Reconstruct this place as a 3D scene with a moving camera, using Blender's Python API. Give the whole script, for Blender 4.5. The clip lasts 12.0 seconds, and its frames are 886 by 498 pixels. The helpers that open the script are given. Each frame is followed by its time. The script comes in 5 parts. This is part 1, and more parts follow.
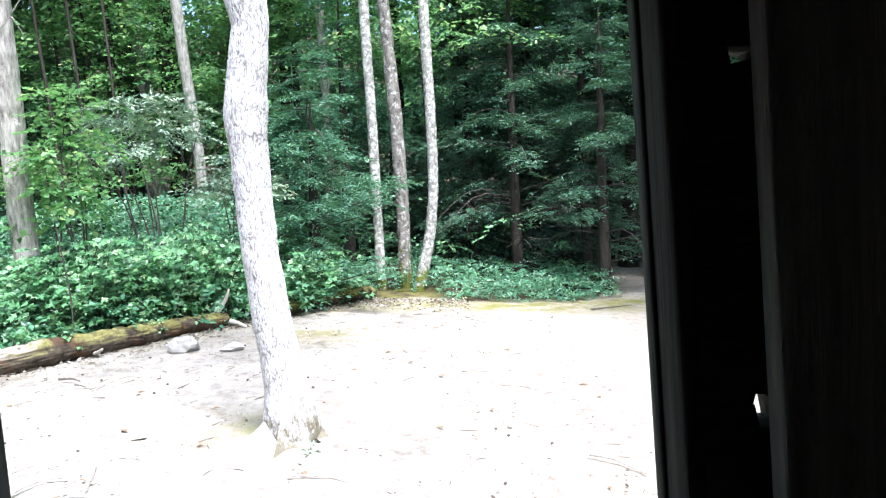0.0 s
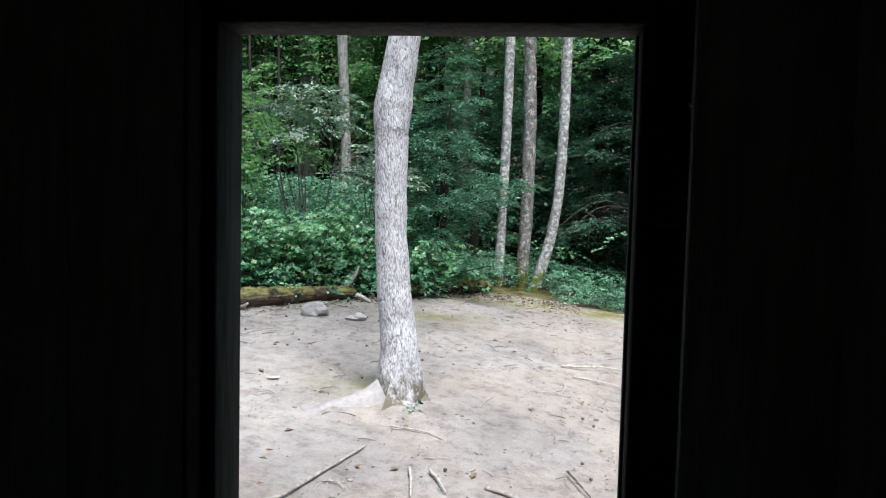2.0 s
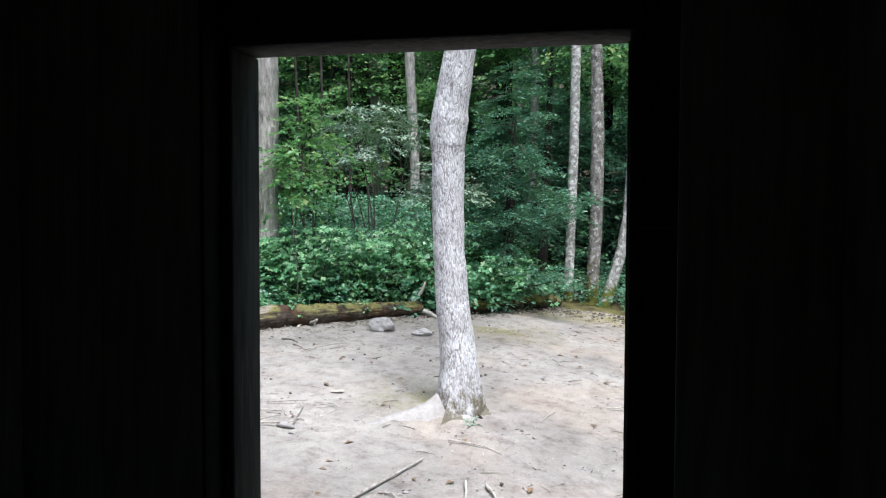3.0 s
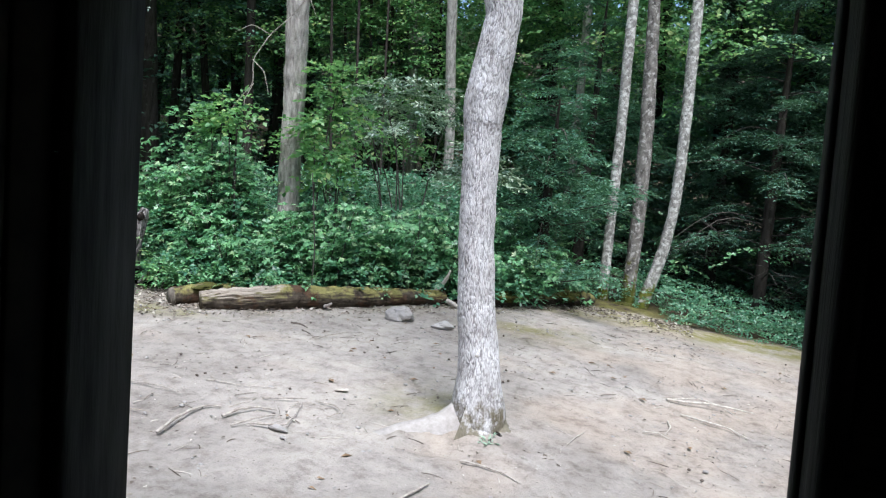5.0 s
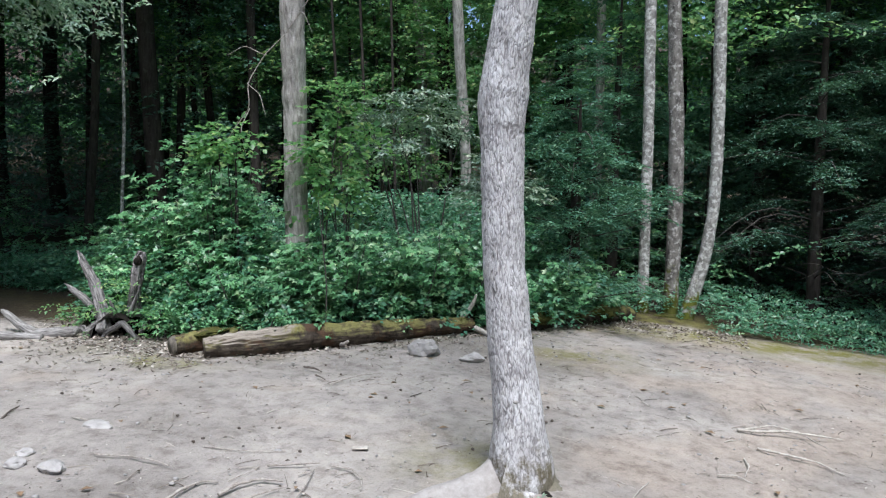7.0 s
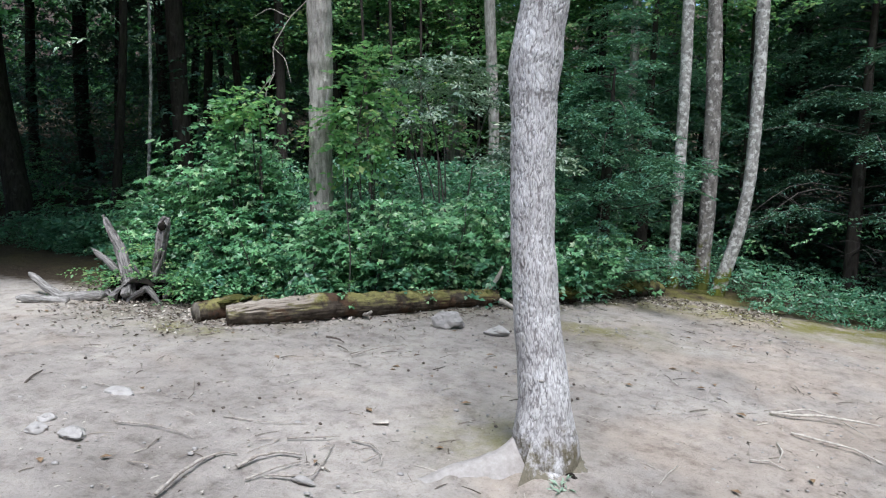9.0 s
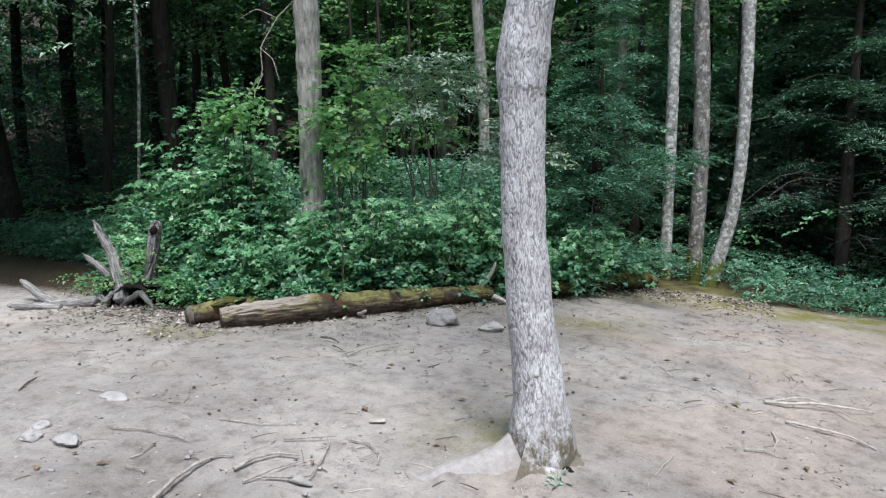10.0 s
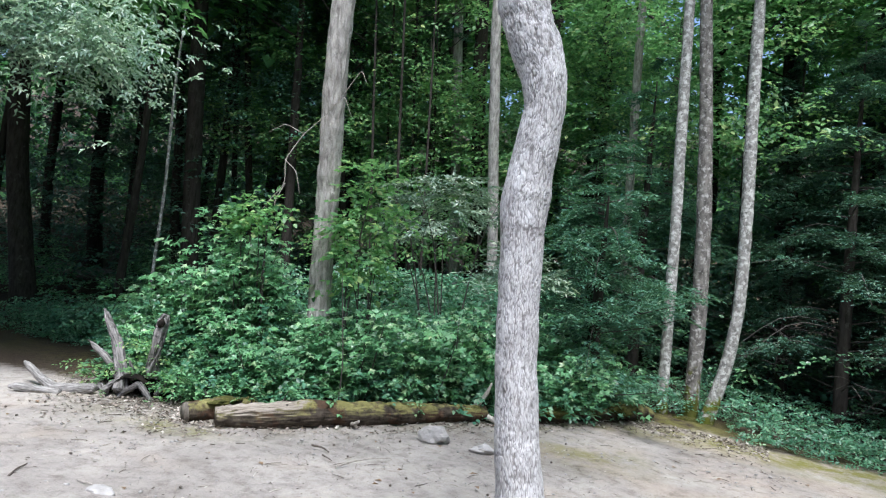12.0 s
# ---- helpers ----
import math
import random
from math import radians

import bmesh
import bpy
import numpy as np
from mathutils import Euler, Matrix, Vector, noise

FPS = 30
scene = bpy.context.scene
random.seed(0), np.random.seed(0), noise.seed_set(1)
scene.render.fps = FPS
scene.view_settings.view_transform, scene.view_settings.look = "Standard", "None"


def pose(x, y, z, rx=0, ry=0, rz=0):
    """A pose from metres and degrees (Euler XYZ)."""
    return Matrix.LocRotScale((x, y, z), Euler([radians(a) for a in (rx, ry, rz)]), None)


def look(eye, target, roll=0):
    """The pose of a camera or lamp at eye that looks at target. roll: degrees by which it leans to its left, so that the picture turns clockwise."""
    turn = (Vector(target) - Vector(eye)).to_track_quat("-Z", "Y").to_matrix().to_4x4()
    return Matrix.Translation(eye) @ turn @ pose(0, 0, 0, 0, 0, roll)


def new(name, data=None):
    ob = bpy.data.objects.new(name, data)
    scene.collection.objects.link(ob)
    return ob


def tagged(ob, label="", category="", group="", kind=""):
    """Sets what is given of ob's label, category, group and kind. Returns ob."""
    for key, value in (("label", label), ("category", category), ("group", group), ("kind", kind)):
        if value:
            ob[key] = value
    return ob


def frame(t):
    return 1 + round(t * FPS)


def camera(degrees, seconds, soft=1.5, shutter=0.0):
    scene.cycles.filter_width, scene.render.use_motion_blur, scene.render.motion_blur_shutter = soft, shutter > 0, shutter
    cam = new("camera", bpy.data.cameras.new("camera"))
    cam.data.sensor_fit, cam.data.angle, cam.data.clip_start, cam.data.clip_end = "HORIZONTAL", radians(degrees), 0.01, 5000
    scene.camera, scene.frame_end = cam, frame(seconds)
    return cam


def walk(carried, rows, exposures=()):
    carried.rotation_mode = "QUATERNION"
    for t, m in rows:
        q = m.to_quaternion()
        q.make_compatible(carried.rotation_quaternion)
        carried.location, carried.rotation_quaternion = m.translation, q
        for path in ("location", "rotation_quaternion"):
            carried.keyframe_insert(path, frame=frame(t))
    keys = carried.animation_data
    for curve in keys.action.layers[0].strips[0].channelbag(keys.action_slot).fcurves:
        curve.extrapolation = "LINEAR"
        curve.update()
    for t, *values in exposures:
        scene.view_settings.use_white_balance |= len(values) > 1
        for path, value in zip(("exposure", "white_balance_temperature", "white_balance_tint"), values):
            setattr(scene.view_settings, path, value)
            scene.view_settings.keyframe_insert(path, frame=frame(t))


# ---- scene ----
cam = camera(64.1, 12.0, soft=1.2)

PATH = [
    (0, (0.003, 0.008, 1.632), (0.006, 2.003, 1.496), -3.1),
    (0.5, (0.108, -0.123, 1.605), (-0.071, 1.839, 1.264), -0.2),
    (1, (0.119, -0.283, 1.609), (-0.25, 1.674, 1.424), -0.6),
    (1.5, (0.086, -0.441, 1.611), (-0.231, 1.525, 1.424), -0.6),
    (1.8, (0.092, -0.525, 1.595), (-0.286, 1.427, 1.383), -0.2),
    (2, (0.142, -0.571, 1.576), (-0.206, 1.394, 1.451), 2.9),
    (2.5, (0.277, -0.576, 1.572), (-0.191, 1.363, 1.43), 3.2),
    (3, (0.304, -0.572, 1.565), (-0.257, 1.346, 1.479), 1.7),
    (3.2, (0.302, -0.566, 1.565), (-0.265, 1.35, 1.476), 3.2),
    (4.8, (0.166, 0.026, 1.616), (-0.39, 1.939, 1.442), 1.6),
    (5, (0.136, 0.119, 1.618), (-0.505, 2.008, 1.47), 5.4),
    (5.5, (0.134, 0.335, 1.609), (-0.524, 2.216, 1.441), 3.6),
    (6, (0.015, 0.491, 1.615), (-0.475, 2.428, 1.535), 2.2),
    (6.5, (-0.048, 0.677, 1.628), (-0.599, 2.596, 1.5), 0.8),
    (6.7, (-0.077, 0.766, 1.629), (-0.775, 2.637, 1.523), 1.0),
    (8.3, (-0.148, 1.003, 1.649), (-0.872, 2.865, 1.555), 1.3),
    (8.5, (-0.159, 1.001, 1.654), (-0.912, 2.851, 1.546), 1.7),
    (9, (-0.167, 1.02, 1.639), (-0.938, 2.856, 1.448), 2.0),
    (9.5, (-0.158, 1.018, 1.644), (-0.909, 2.862, 1.45), 1.1),
    (10, (-0.156, 1.02, 1.643), (-0.91, 2.862, 1.444), 0.7),
    (10.5, (-0.151, 1.018, 1.641), (-0.913, 2.854, 1.421), 0.3),
    (11, (-0.144, 0.995, 1.645), (-0.918, 2.827, 1.436), 1.8),
    (11.5, (-0.109, 0.931, 1.672), (-0.934, 2.752, 1.624), 3.5),
    (12, (-0.031, 0.826, 1.754), (-0.82, 2.661, 1.859), 5.4),
]
EXPOSURES = [(t, e + 1.05, 5900, 10) for t, e in ((0.0, 1.6), (0.5, 1.1), (1.0, 0.5), (1.5, 0.5), (2.0, 0.5), (3.2, 0.58), (5.0, 0.45), (6.0, 0.22), (8.5, 0.14), (11.0, 0.14), (12.0, 0.45))]
walk(cam, [(t, look(eye, target, roll)) for t, eye, target, roll in PATH], EXPOSURES)

# ---- light ----
world = bpy.data.worlds.new("sky")
scene.world = world
world.use_nodes = True
wn = world.node_tree.nodes
wl = world.node_tree.links
sky = wn.new("ShaderNodeTexSky")
sky.sky_type = "NISHITA"
sky.sun_disc = False
sky.sun_elevation = radians(58)
sky.sun_rotation = radians(160)
sky.air_density = 0.8
sky.dust_density = 2.0
sky.ozone_density = 0.3
wn["Background"].inputs[1].default_value = 0.10
wl.new(sky.outputs[0], wn["Background"].inputs[0])
sun = new("sun", bpy.data.lights.new("sun", "SUN"))
sun.data.energy = 2.2
sun.data.angle = radians(24)
sun.data.color = (1.0, 0.97, 0.93)
sun.matrix_world = look((0, 0, 0), (-0.3, 0.5, -1.05))



# ---- materials ----
def mat_base(name, rough=0.8, spec=0.3):
    m = bpy.data.materials.new(name)
    m.use_nodes = True
    b = m.node_tree.nodes["Principled BSDF"]
    b.inputs["Roughness"].default_value = rough
    b.inputs["Specular IOR Level"].default_value = spec
    return m, m.node_tree.nodes, m.node_tree.links, b


def coords(n, l, scale=(1, 1, 1), turn=0.0, axis=False):
    t = n.new("ShaderNodeAttribute" if axis else "ShaderNodeTexCoord")
    mp = n.new("ShaderNodeMapping")
    mp.inputs["Rotation"].default_value = (0, 0, radians(turn))
    mp.inputs["Scale"].default_value = scale
    if axis:
        t.attribute_name = "axis"
    l.new(t.outputs["Vector" if axis else "Object"], mp.inputs["Vector"])
    return mp.outputs[0]


def noise_tex(n, l, vec, scale, detail=4, rough=0.6):
    t = n.new("ShaderNodeTexNoise")
    t.inputs["Scale"].default_value = scale
    t.inputs["Detail"].default_value = detail
    t.inputs["Roughness"].default_value = rough
    if vec is not None:
        l.new(vec, t.inputs["Vector"])
    return t.outputs["Fac"]


def ramp(n, l, fac, stops):
    r = n.new("ShaderNodeValToRGB")
    while len(r.color_ramp.elements) < len(stops):
        r.color_ramp.elements.new(0.5)
    for e, (p, c) in zip(r.color_ramp.elements, stops):
        e.position = p
        e.color = (*c, 1) if len(c) == 3 else c
    l.new(fac, r.inputs[0])
    return r.outputs[0]


def mix(n, l, fac, a, b, mode="MIX"):
    m = n.new("ShaderNodeMix")
    m.data_type = "RGBA"
    m.blend_type = mode
    for s, v in ((m.inputs[0], fac), (m.inputs[6], a), (m.inputs[7], b)):
        if isinstance(v, (int, float)):
            s.default_value = v
        elif isinstance(v, tuple):
            s.default_value = (*v, 1)
        else:
            l.new(v, s)
    return m.outputs[2]


def maths(n, l, op, a, b=0.0, clamp=False):
    m = n.new("ShaderNodeMath")
    m.operation = op
    m.use_clamp = clamp
    for s, v in ((m.inputs[0], a), (m.inputs[1], b)):
        if isinstance(v, (int, float)):
            s.default_value = v
        else:
            l.new(v, s)
    return m.outputs[0]


def bump(n, l, b, height, strength=0.5, dist=0.02):
    k = n.new("ShaderNodeBump")
    k.inputs["Strength"].default_value = strength
    k.inputs["Distance"].default_value = dist
    l.new(height, k.inputs["Height"])
    l.new(k.outputs[0], b.inputs["Normal"])


def height_of(n, l):
    t = n.new("ShaderNodeTexCoord")
    s = n.new("ShaderNodeSeparateXYZ")
    l.new(t.outputs["Object"], s.inputs[0])
    return s.outputs[2]


def bark_mat(name, dark, light, lichen, lichen_at=0.58, streak=6.0, spot=7.0, tall=0.6, moss_to=0.0, moss=(0.09, 0.10, 0.025), moss_base=0.0):
    m, n, l, b = mat_base(name, 0.9, 0.15)
    v = coords(n, l, (streak * 3, streak * 3, streak * tall))
    f = noise_tex(n, l, v, 1.0, 6, 0.65)
    c = ramp(n, l, f, [(0.3, dark), (0.62, light)])
    blot = noise_tex(n, l, coords(n, l), spot, 5, 0.7)
    c = mix(n, l, ramp(n, l, blot, [(lichen_at - 0.04, (0, 0, 0)), (lichen_at + 0.06, (1, 1, 1))]), c, lichen)
    fine = noise_tex(n, l, coords(n, l), 60.0, 3, 0.6)
    c = mix(n, l, 0.5, c, ramp(n, l, fine, [(0.3, (0.55, 0.55, 0.55)), (0.7, (1, 1, 1))]), "MULTIPLY")
    if moss_to:
        z = maths(n, l, "SUBTRACT", height_of(n, l), moss_base)
        k = maths(n, l, "DIVIDE", z, moss_to)
        patch = noise_tex(n, l, coords(n, l), 9.0, 4, 0.65)
        k = maths(n, l, "SUBTRACT", maths(n, l, "MULTIPLY", patch, 2.35), k)
        c = mix(n, l, ramp(n, l, k, [(0.66, (0, 0, 0)), (0.95, (1, 1, 1))]), c, moss)
    l.new(c, b.inputs["Base Color"])
    h = maths(n, l, "ADD", f, maths(n, l, "MULTIPLY", fine, 0.5))
    bump(n, l, b, h, 0.8, 0.012)
    return m


def leaf_mat(name, dark, light, pale, rough=0.42, glow=0.3, spec=0.45):
    m, n, l, b = mat_base(name, rough, spec)
    g = n.new("ShaderNodeNewGeometry")
    c = ramp(n, l, g.outputs["Random Per Island"], [(0.0, dark), (0.45, light), (0.8, light), (1.0, pale)])
    big = noise_tex(n, l, coords(n, l), 2.2, 3, 0.6)
    c = mix(n, l, 0.85, c, ramp(n, l, big, [(0.32, (0.5, 0.62, 0.66)), (0.68, (1.25, 1.18, 1.0))]), "MULTIPLY")
    l.new(c, b.inputs["Base Color"])
    t = n.new("ShaderNodeBsdfTranslucent")
    l.new(mix(n, l, 0.35, c, (0.2, 0.4, 0.06)), t.inputs["Color"])
    s = n.new("ShaderNodeMixShader")
    s.inputs[0].default_value = glow
    l.new(b.outputs[0], s.inputs[1])
    l.new(t.outputs[0], s.inputs[2])
    l.new(s.outputs[0], n["Material Output"].inputs["Surface"])
    return m


def ground_mat():
    m, n, l, b = mat_base("dirt", 0.95, 0.12)
    v = coords(n, l)
    a = noise_tex(n, l, v, 0.55, 6, 0.62)
    c = ramp(n, l, a, [(0.34, (0.25, 0.225, 0.206)), (0.5, (0.355, 0.324, 0.302)), (0.66, (0.47, 0.43, 0.395))])
    warm = noise_tex(n, l, coords(n, l, (1.0, 1.3, 1)), 0.9, 3, 0.5)
    tan = n.new("ShaderNodeAttribute")
    tan.attribute_name = "tan"
    warm = maths(n, l, "ADD", warm, maths(n, l, "MULTIPLY", tan.outputs["Fac"], 0.14))
    c = mix(n, l, ramp(n, l, warm, [(0.5, (0, 0, 0)), (0.7, (0.68, 0.68, 0.68))]), c, (0.415, 0.348, 0.296))
    smudge = noise_tex(n, l, coords(n, l, (1.0, 1.05, 1)), 5.0, 6, 0.72)
    c = mix(n, l, ramp(n, l, smudge, [(0.56, (0, 0, 0)), (0.68, (0.36, 0.36, 0.36))]), c, (0.22, 0.19, 0.165))
    d = noise_tex(n, l, v, 7.0, 8, 0.75)
    c = mix(n, l, 0.9, c, ramp(n, l, d, [(0.34, (0.6, 0.58, 0.57)), (0.5, (0.98, 0.98, 0.98)), (0.7, (1.16, 1.15, 1.14))]), "MULTIPLY")
    s = noise_tex(n, l, v, 55.0, 5, 0.75)
    c = mix(n, l, 0.85, c, ramp(n, l, s, [(0.3, (0.62, 0.6, 0.58)), (0.46, (1, 1, 1)), (0.64, (1.0, 1.0, 1.0)), (0.72, (1.4, 1.38, 1.35))]), "MULTIPLY")
    vo = n.new("ShaderNodeTexVoronoi")
    vo.inputs["Scale"].default_value = 26.0
    l.new(v, vo.inputs["Vector"])
    near = maths(n, l, "MULTIPLY", ramp(n, l, vo.outputs["Distance"], [(0.12, (1, 1, 1)), (0.2, (0, 0, 0))]), ramp(n, l, d, [(0.52, (0, 0, 0)), (0.56, (1, 1, 1))]))
    c = mix(n, l, near, c, mix(n, l, vo.outputs["Color"], (0.10, 0.085, 0.07), (0.5, 0.47, 0.43)))
    litter_shade = n.new("ShaderNodeAttribute")
    litter_shade.attribute_name = "litter"
    k = maths(n, l, "ADD", litter_shade.outputs["Fac"], maths(n, l, "MULTIPLY", maths(n, l, "SUBTRACT", d, 0.5), 1.1), True)
    lc = ramp(n, l, s, [(0.3, (0.018, 0.014, 0.010)), (0.52, (0.055, 0.042, 0.032)), (0.7, (0.14, 0.11, 0.085))])
    c = mix(n, l, ramp(n, l, k, [(0.3, (0, 0, 0)), (0.42, (0.3, 0.3, 0.3)), (0.66, (1, 1, 1))]), c, lc)
    ms = n.new("ShaderNodeAttribute")
    ms.attribute_name = "moss"
    k2 = maths(n, l, "MULTIPLY", ms.outputs["Fac"], ramp(n, l, noise_tex(n, l, v, 2.6, 6, 0.75), [(0.38, (0, 0, 0)), (0.58, (0.9, 0.9, 0.9))]))
    c = mix(n, l, k2, c, mix(n, l, s, (0.10, 0.10, 0.025), (0.29, 0.27, 0.085)))
    l.new(c, b.inputs["Base Color"])
    bump(n, l, b, maths(n, l, "ADD", maths(n, l, "MULTIPLY", d, 1.0), maths(n, l, "MULTIPLY", s, 0.5)), 0.85, 0.03)
    return m


def plain_mat(name, lo, hi, scale=20.0, rough=0.85, stretch=(1, 1, 1), strength=0.4, spec=0.25, axis=False):
    m, n, l, b = mat_base(name, rough, spec)
    v = coords(n, l, stretch, 0.0, axis)
    f = noise_tex(n, l, v, scale, 5, 0.65)
    c = ramp(n, l, f, [(0.3, lo), (0.7, hi)])
    o = n.new("ShaderNodeObjectInfo")
    c = mix(n, l, 0.5, c, ramp(n, l, o.outputs["Random"], [(0, (0.75, 0.75, 0.75)), (1, (1.1, 1.1, 1.1))]), "MULTIPLY")
    l.new(c, b.inputs["Base Color"])
    bump(n, l, b, f, strength, 0.01)
    return m


def main_bark_mat():
    """Pale grey ridged bark: the furrows between the ridges come from the mesh, their shade from a dark mix."""
    m, n, l, b = mat_base("ash_bark", 0.9, 0.15)
    tone = noise_tex(n, l, coords(n, l), 5.0, 5, 0.65)
    c = ramp(n, l, tone, [(0.32, (0.42, 0.405, 0.41)), (0.52, (0.53, 0.52, 0.53)), (0.68, (0.66, 0.655, 0.67))])
    flake = noise_tex(n, l, coords(n, l, (95, 95, 26)), 1.0, 6, 0.75)
    c = mix(n, l, 0.8, c, ramp(n, l, flake, [(0.34, (0.42, 0.40, 0.40)), (0.47, (0.95, 0.95, 0.95)), (0.66, (1.14, 1.14, 1.15))]), "MULTIPLY")
    warm = noise_tex(n, l, coords(n, l, (1, 1, 0.6)), 11.0, 4, 0.6)
    c = mix(n, l, ramp(n, l, warm, [(0.56, (0, 0, 0)), (0.7, (0.2, 0.2, 0.2))]), c, (0.40, 0.35, 0.31))
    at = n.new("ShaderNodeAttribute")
    at.attribute_name = "furrow_shade"
    # crevice shade is painted in here by darkening the cut marks
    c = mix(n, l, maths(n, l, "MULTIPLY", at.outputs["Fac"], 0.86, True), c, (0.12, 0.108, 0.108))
    z = maths(n, l, "ADD", height_of(n, l), 0.19)
    patch = noise_tex(n, l, coords(n, l), 8.0, 6, 0.72)
    k = maths(n, l, "SUBTRACT", maths(n, l, "MULTIPLY", patch, 2.9), maths(n, l, "DIVIDE", z, 0.42))
    c = mix(n, l, ramp(n, l, k, [(0.55, (0, 0, 0)), (0.95, (0.85, 0.85, 0.85))]), c, mix(n, l, flake, (0.045, 0.038, 0.018), (0.17, 0.14, 0.075)))
    l.new(c, b.inputs["Base Color"])
    bump(n, l, b, flake, 0.6, 0.006)
    return m


M_GROUND = ground_mat()
M_BARK_MAIN = main_bark_mat()
M_ROOT = plain_mat("trodden_root", (0.29, 0.265, 0.25), (0.43, 0.405, 0.39), 22, 0.9, (1, 1, 1), 0.8)
M_BARK_PALE = bark_mat("lichen_bark", (0.085, 0.08, 0.075), (0.34, 0.33, 0.315), (0.55, 0.55, 0.53), 0.53, 4.5, 14.0, 1.8, 0.9, (0.10, 0.11, 0.02), 0.0)
M_BARK_MOTTLED = bark_mat("mottled_bark", (0.045, 0.041, 0.038), (0.21, 0.195, 0.182), (0.40, 0.39, 0.375), 0.56, 4.5, 14.0, 1.6, 1.3, (0.08, 0.085, 0.02), 0.0)
M_BARK_BROWN = bark_mat("brown_bark", (0.16, 0.147, 0.135), (0.53, 0.50, 0.47), (0.62, 0.595, 0.565), 0.62, 7.0)
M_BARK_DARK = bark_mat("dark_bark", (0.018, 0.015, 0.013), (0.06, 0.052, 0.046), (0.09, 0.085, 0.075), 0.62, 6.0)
def log_mat():
    m, n, l, b = mat_base("mossy_log_bark", 0.95, 0.15)
    f = noise_tex(n, l, coords(n, l), 14.0, 6, 0.7)
    c = ramp(n, l, f, [(0.3, (0.016, 0.013, 0.010)), (0.68, (0.10, 0.08, 0.062))])
    rot = noise_tex(n, l, coords(n, l), 2.6, 5, 0.7)
    c = mix(n, l, ramp(n, l, rot, [(0.52, (0, 0, 0)), (0.57, (1, 1, 1))]), c, mix(n, l, f, (0.022, 0.013, 0.009), (0.13, 0.08, 0.052)))
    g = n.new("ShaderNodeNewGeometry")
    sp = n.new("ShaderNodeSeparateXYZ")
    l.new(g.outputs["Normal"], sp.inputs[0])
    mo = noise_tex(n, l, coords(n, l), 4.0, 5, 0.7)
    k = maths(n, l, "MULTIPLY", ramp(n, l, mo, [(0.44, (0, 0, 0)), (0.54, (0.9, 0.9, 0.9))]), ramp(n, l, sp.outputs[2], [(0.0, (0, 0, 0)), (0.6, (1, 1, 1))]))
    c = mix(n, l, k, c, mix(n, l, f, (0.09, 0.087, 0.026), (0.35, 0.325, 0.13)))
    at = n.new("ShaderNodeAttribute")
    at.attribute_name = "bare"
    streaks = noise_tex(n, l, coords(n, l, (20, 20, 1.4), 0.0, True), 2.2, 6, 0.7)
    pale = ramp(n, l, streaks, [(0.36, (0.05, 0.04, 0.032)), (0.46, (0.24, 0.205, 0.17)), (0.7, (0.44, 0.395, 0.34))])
    # bare wood fades to dark bark by face normal; underside shade is coloured in
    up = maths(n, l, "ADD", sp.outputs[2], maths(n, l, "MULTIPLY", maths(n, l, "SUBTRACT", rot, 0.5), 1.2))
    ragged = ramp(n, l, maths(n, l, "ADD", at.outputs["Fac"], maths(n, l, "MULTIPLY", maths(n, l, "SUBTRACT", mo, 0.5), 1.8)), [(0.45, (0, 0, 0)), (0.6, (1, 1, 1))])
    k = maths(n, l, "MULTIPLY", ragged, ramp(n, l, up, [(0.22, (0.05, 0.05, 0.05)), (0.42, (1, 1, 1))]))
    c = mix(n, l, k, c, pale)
    l.new(c, b.inputs["Base Color"])
    bump(n, l, b, maths(n, l, "ADD", maths(n, l, "MULTIPLY", f, 0.4), streaks), 0.6, 0.02)
    return m


M_LOG = log_mat()
M_CUT = plain_mat("log_end_grain", (0.07, 0.06, 0.05), (0.22, 0.195, 0.165), 16, 0.9)
M_MOSS = plain_mat("moss", (0.022, 0.024, 0.006), (0.12, 0.118, 0.03), 40, 0.95, (1, 1, 1), 0.8)
M_STUMP = plain_mat("grey_dead_wood", (0.010, 0.008, 0.007), (0.33, 0.312, 0.305), 5, 0.85, (9, 9, 1.0), 1.0, 0.25, True)
M_BRANCH = plain_mat("bleached_branch_wood", (0.07, 0.062, 0.058), (0.46, 0.44, 0.425), 6, 0.85, (9, 9, 1.2), 0.8, 0.25, True)
# near-black for rotten hollows and the lining strip, with their shade coloured in
M_SHADE_BLACK = plain_mat("shade_black", (0.004, 0.003, 0.003), (0.022, 0.017, 0.013), 15, 0.95)
M_STICK = plain_mat("dry_stick", (0.20, 0.17, 0.15), (0.50, 0.46, 0.42), 30, 0.85)
M_STICK_PALE = plain_mat("bleached_stick", (0.30, 0.27, 0.24), (0.58, 0.54, 0.49), 30, 0.85)
M_STICK_DARK = plain_mat("damp_bark_piece", (0.05, 0.04, 0.035), (0.17, 0.14, 0.12), 30, 0.85)
M_STONE = plain_mat("grey_stone", (0.30, 0.285, 0.275), (0.44, 0.42, 0.41), 11, 0.85)
M_TWIG = plain_mat("grey_twig", (0.035, 0.031, 0.028), (0.11, 0.10, 0.092), 25, 0.9)
def litter_mat():
    m, n, l, b = mat_base("dry_litter", 0.9, 0.15)
    g = n.new("ShaderNodeNewGeometry")
    l.new(ramp(n, l, g.outputs["Random Per Island"], [(0.0, (0.06, 0.048, 0.038)), (0.4, (0.19, 0.16, 0.135)), (0.75, (0.32, 0.28, 0.24)), (1.0, (0.58, 0.54, 0.49))]), b.inputs["Base Color"])
    return m


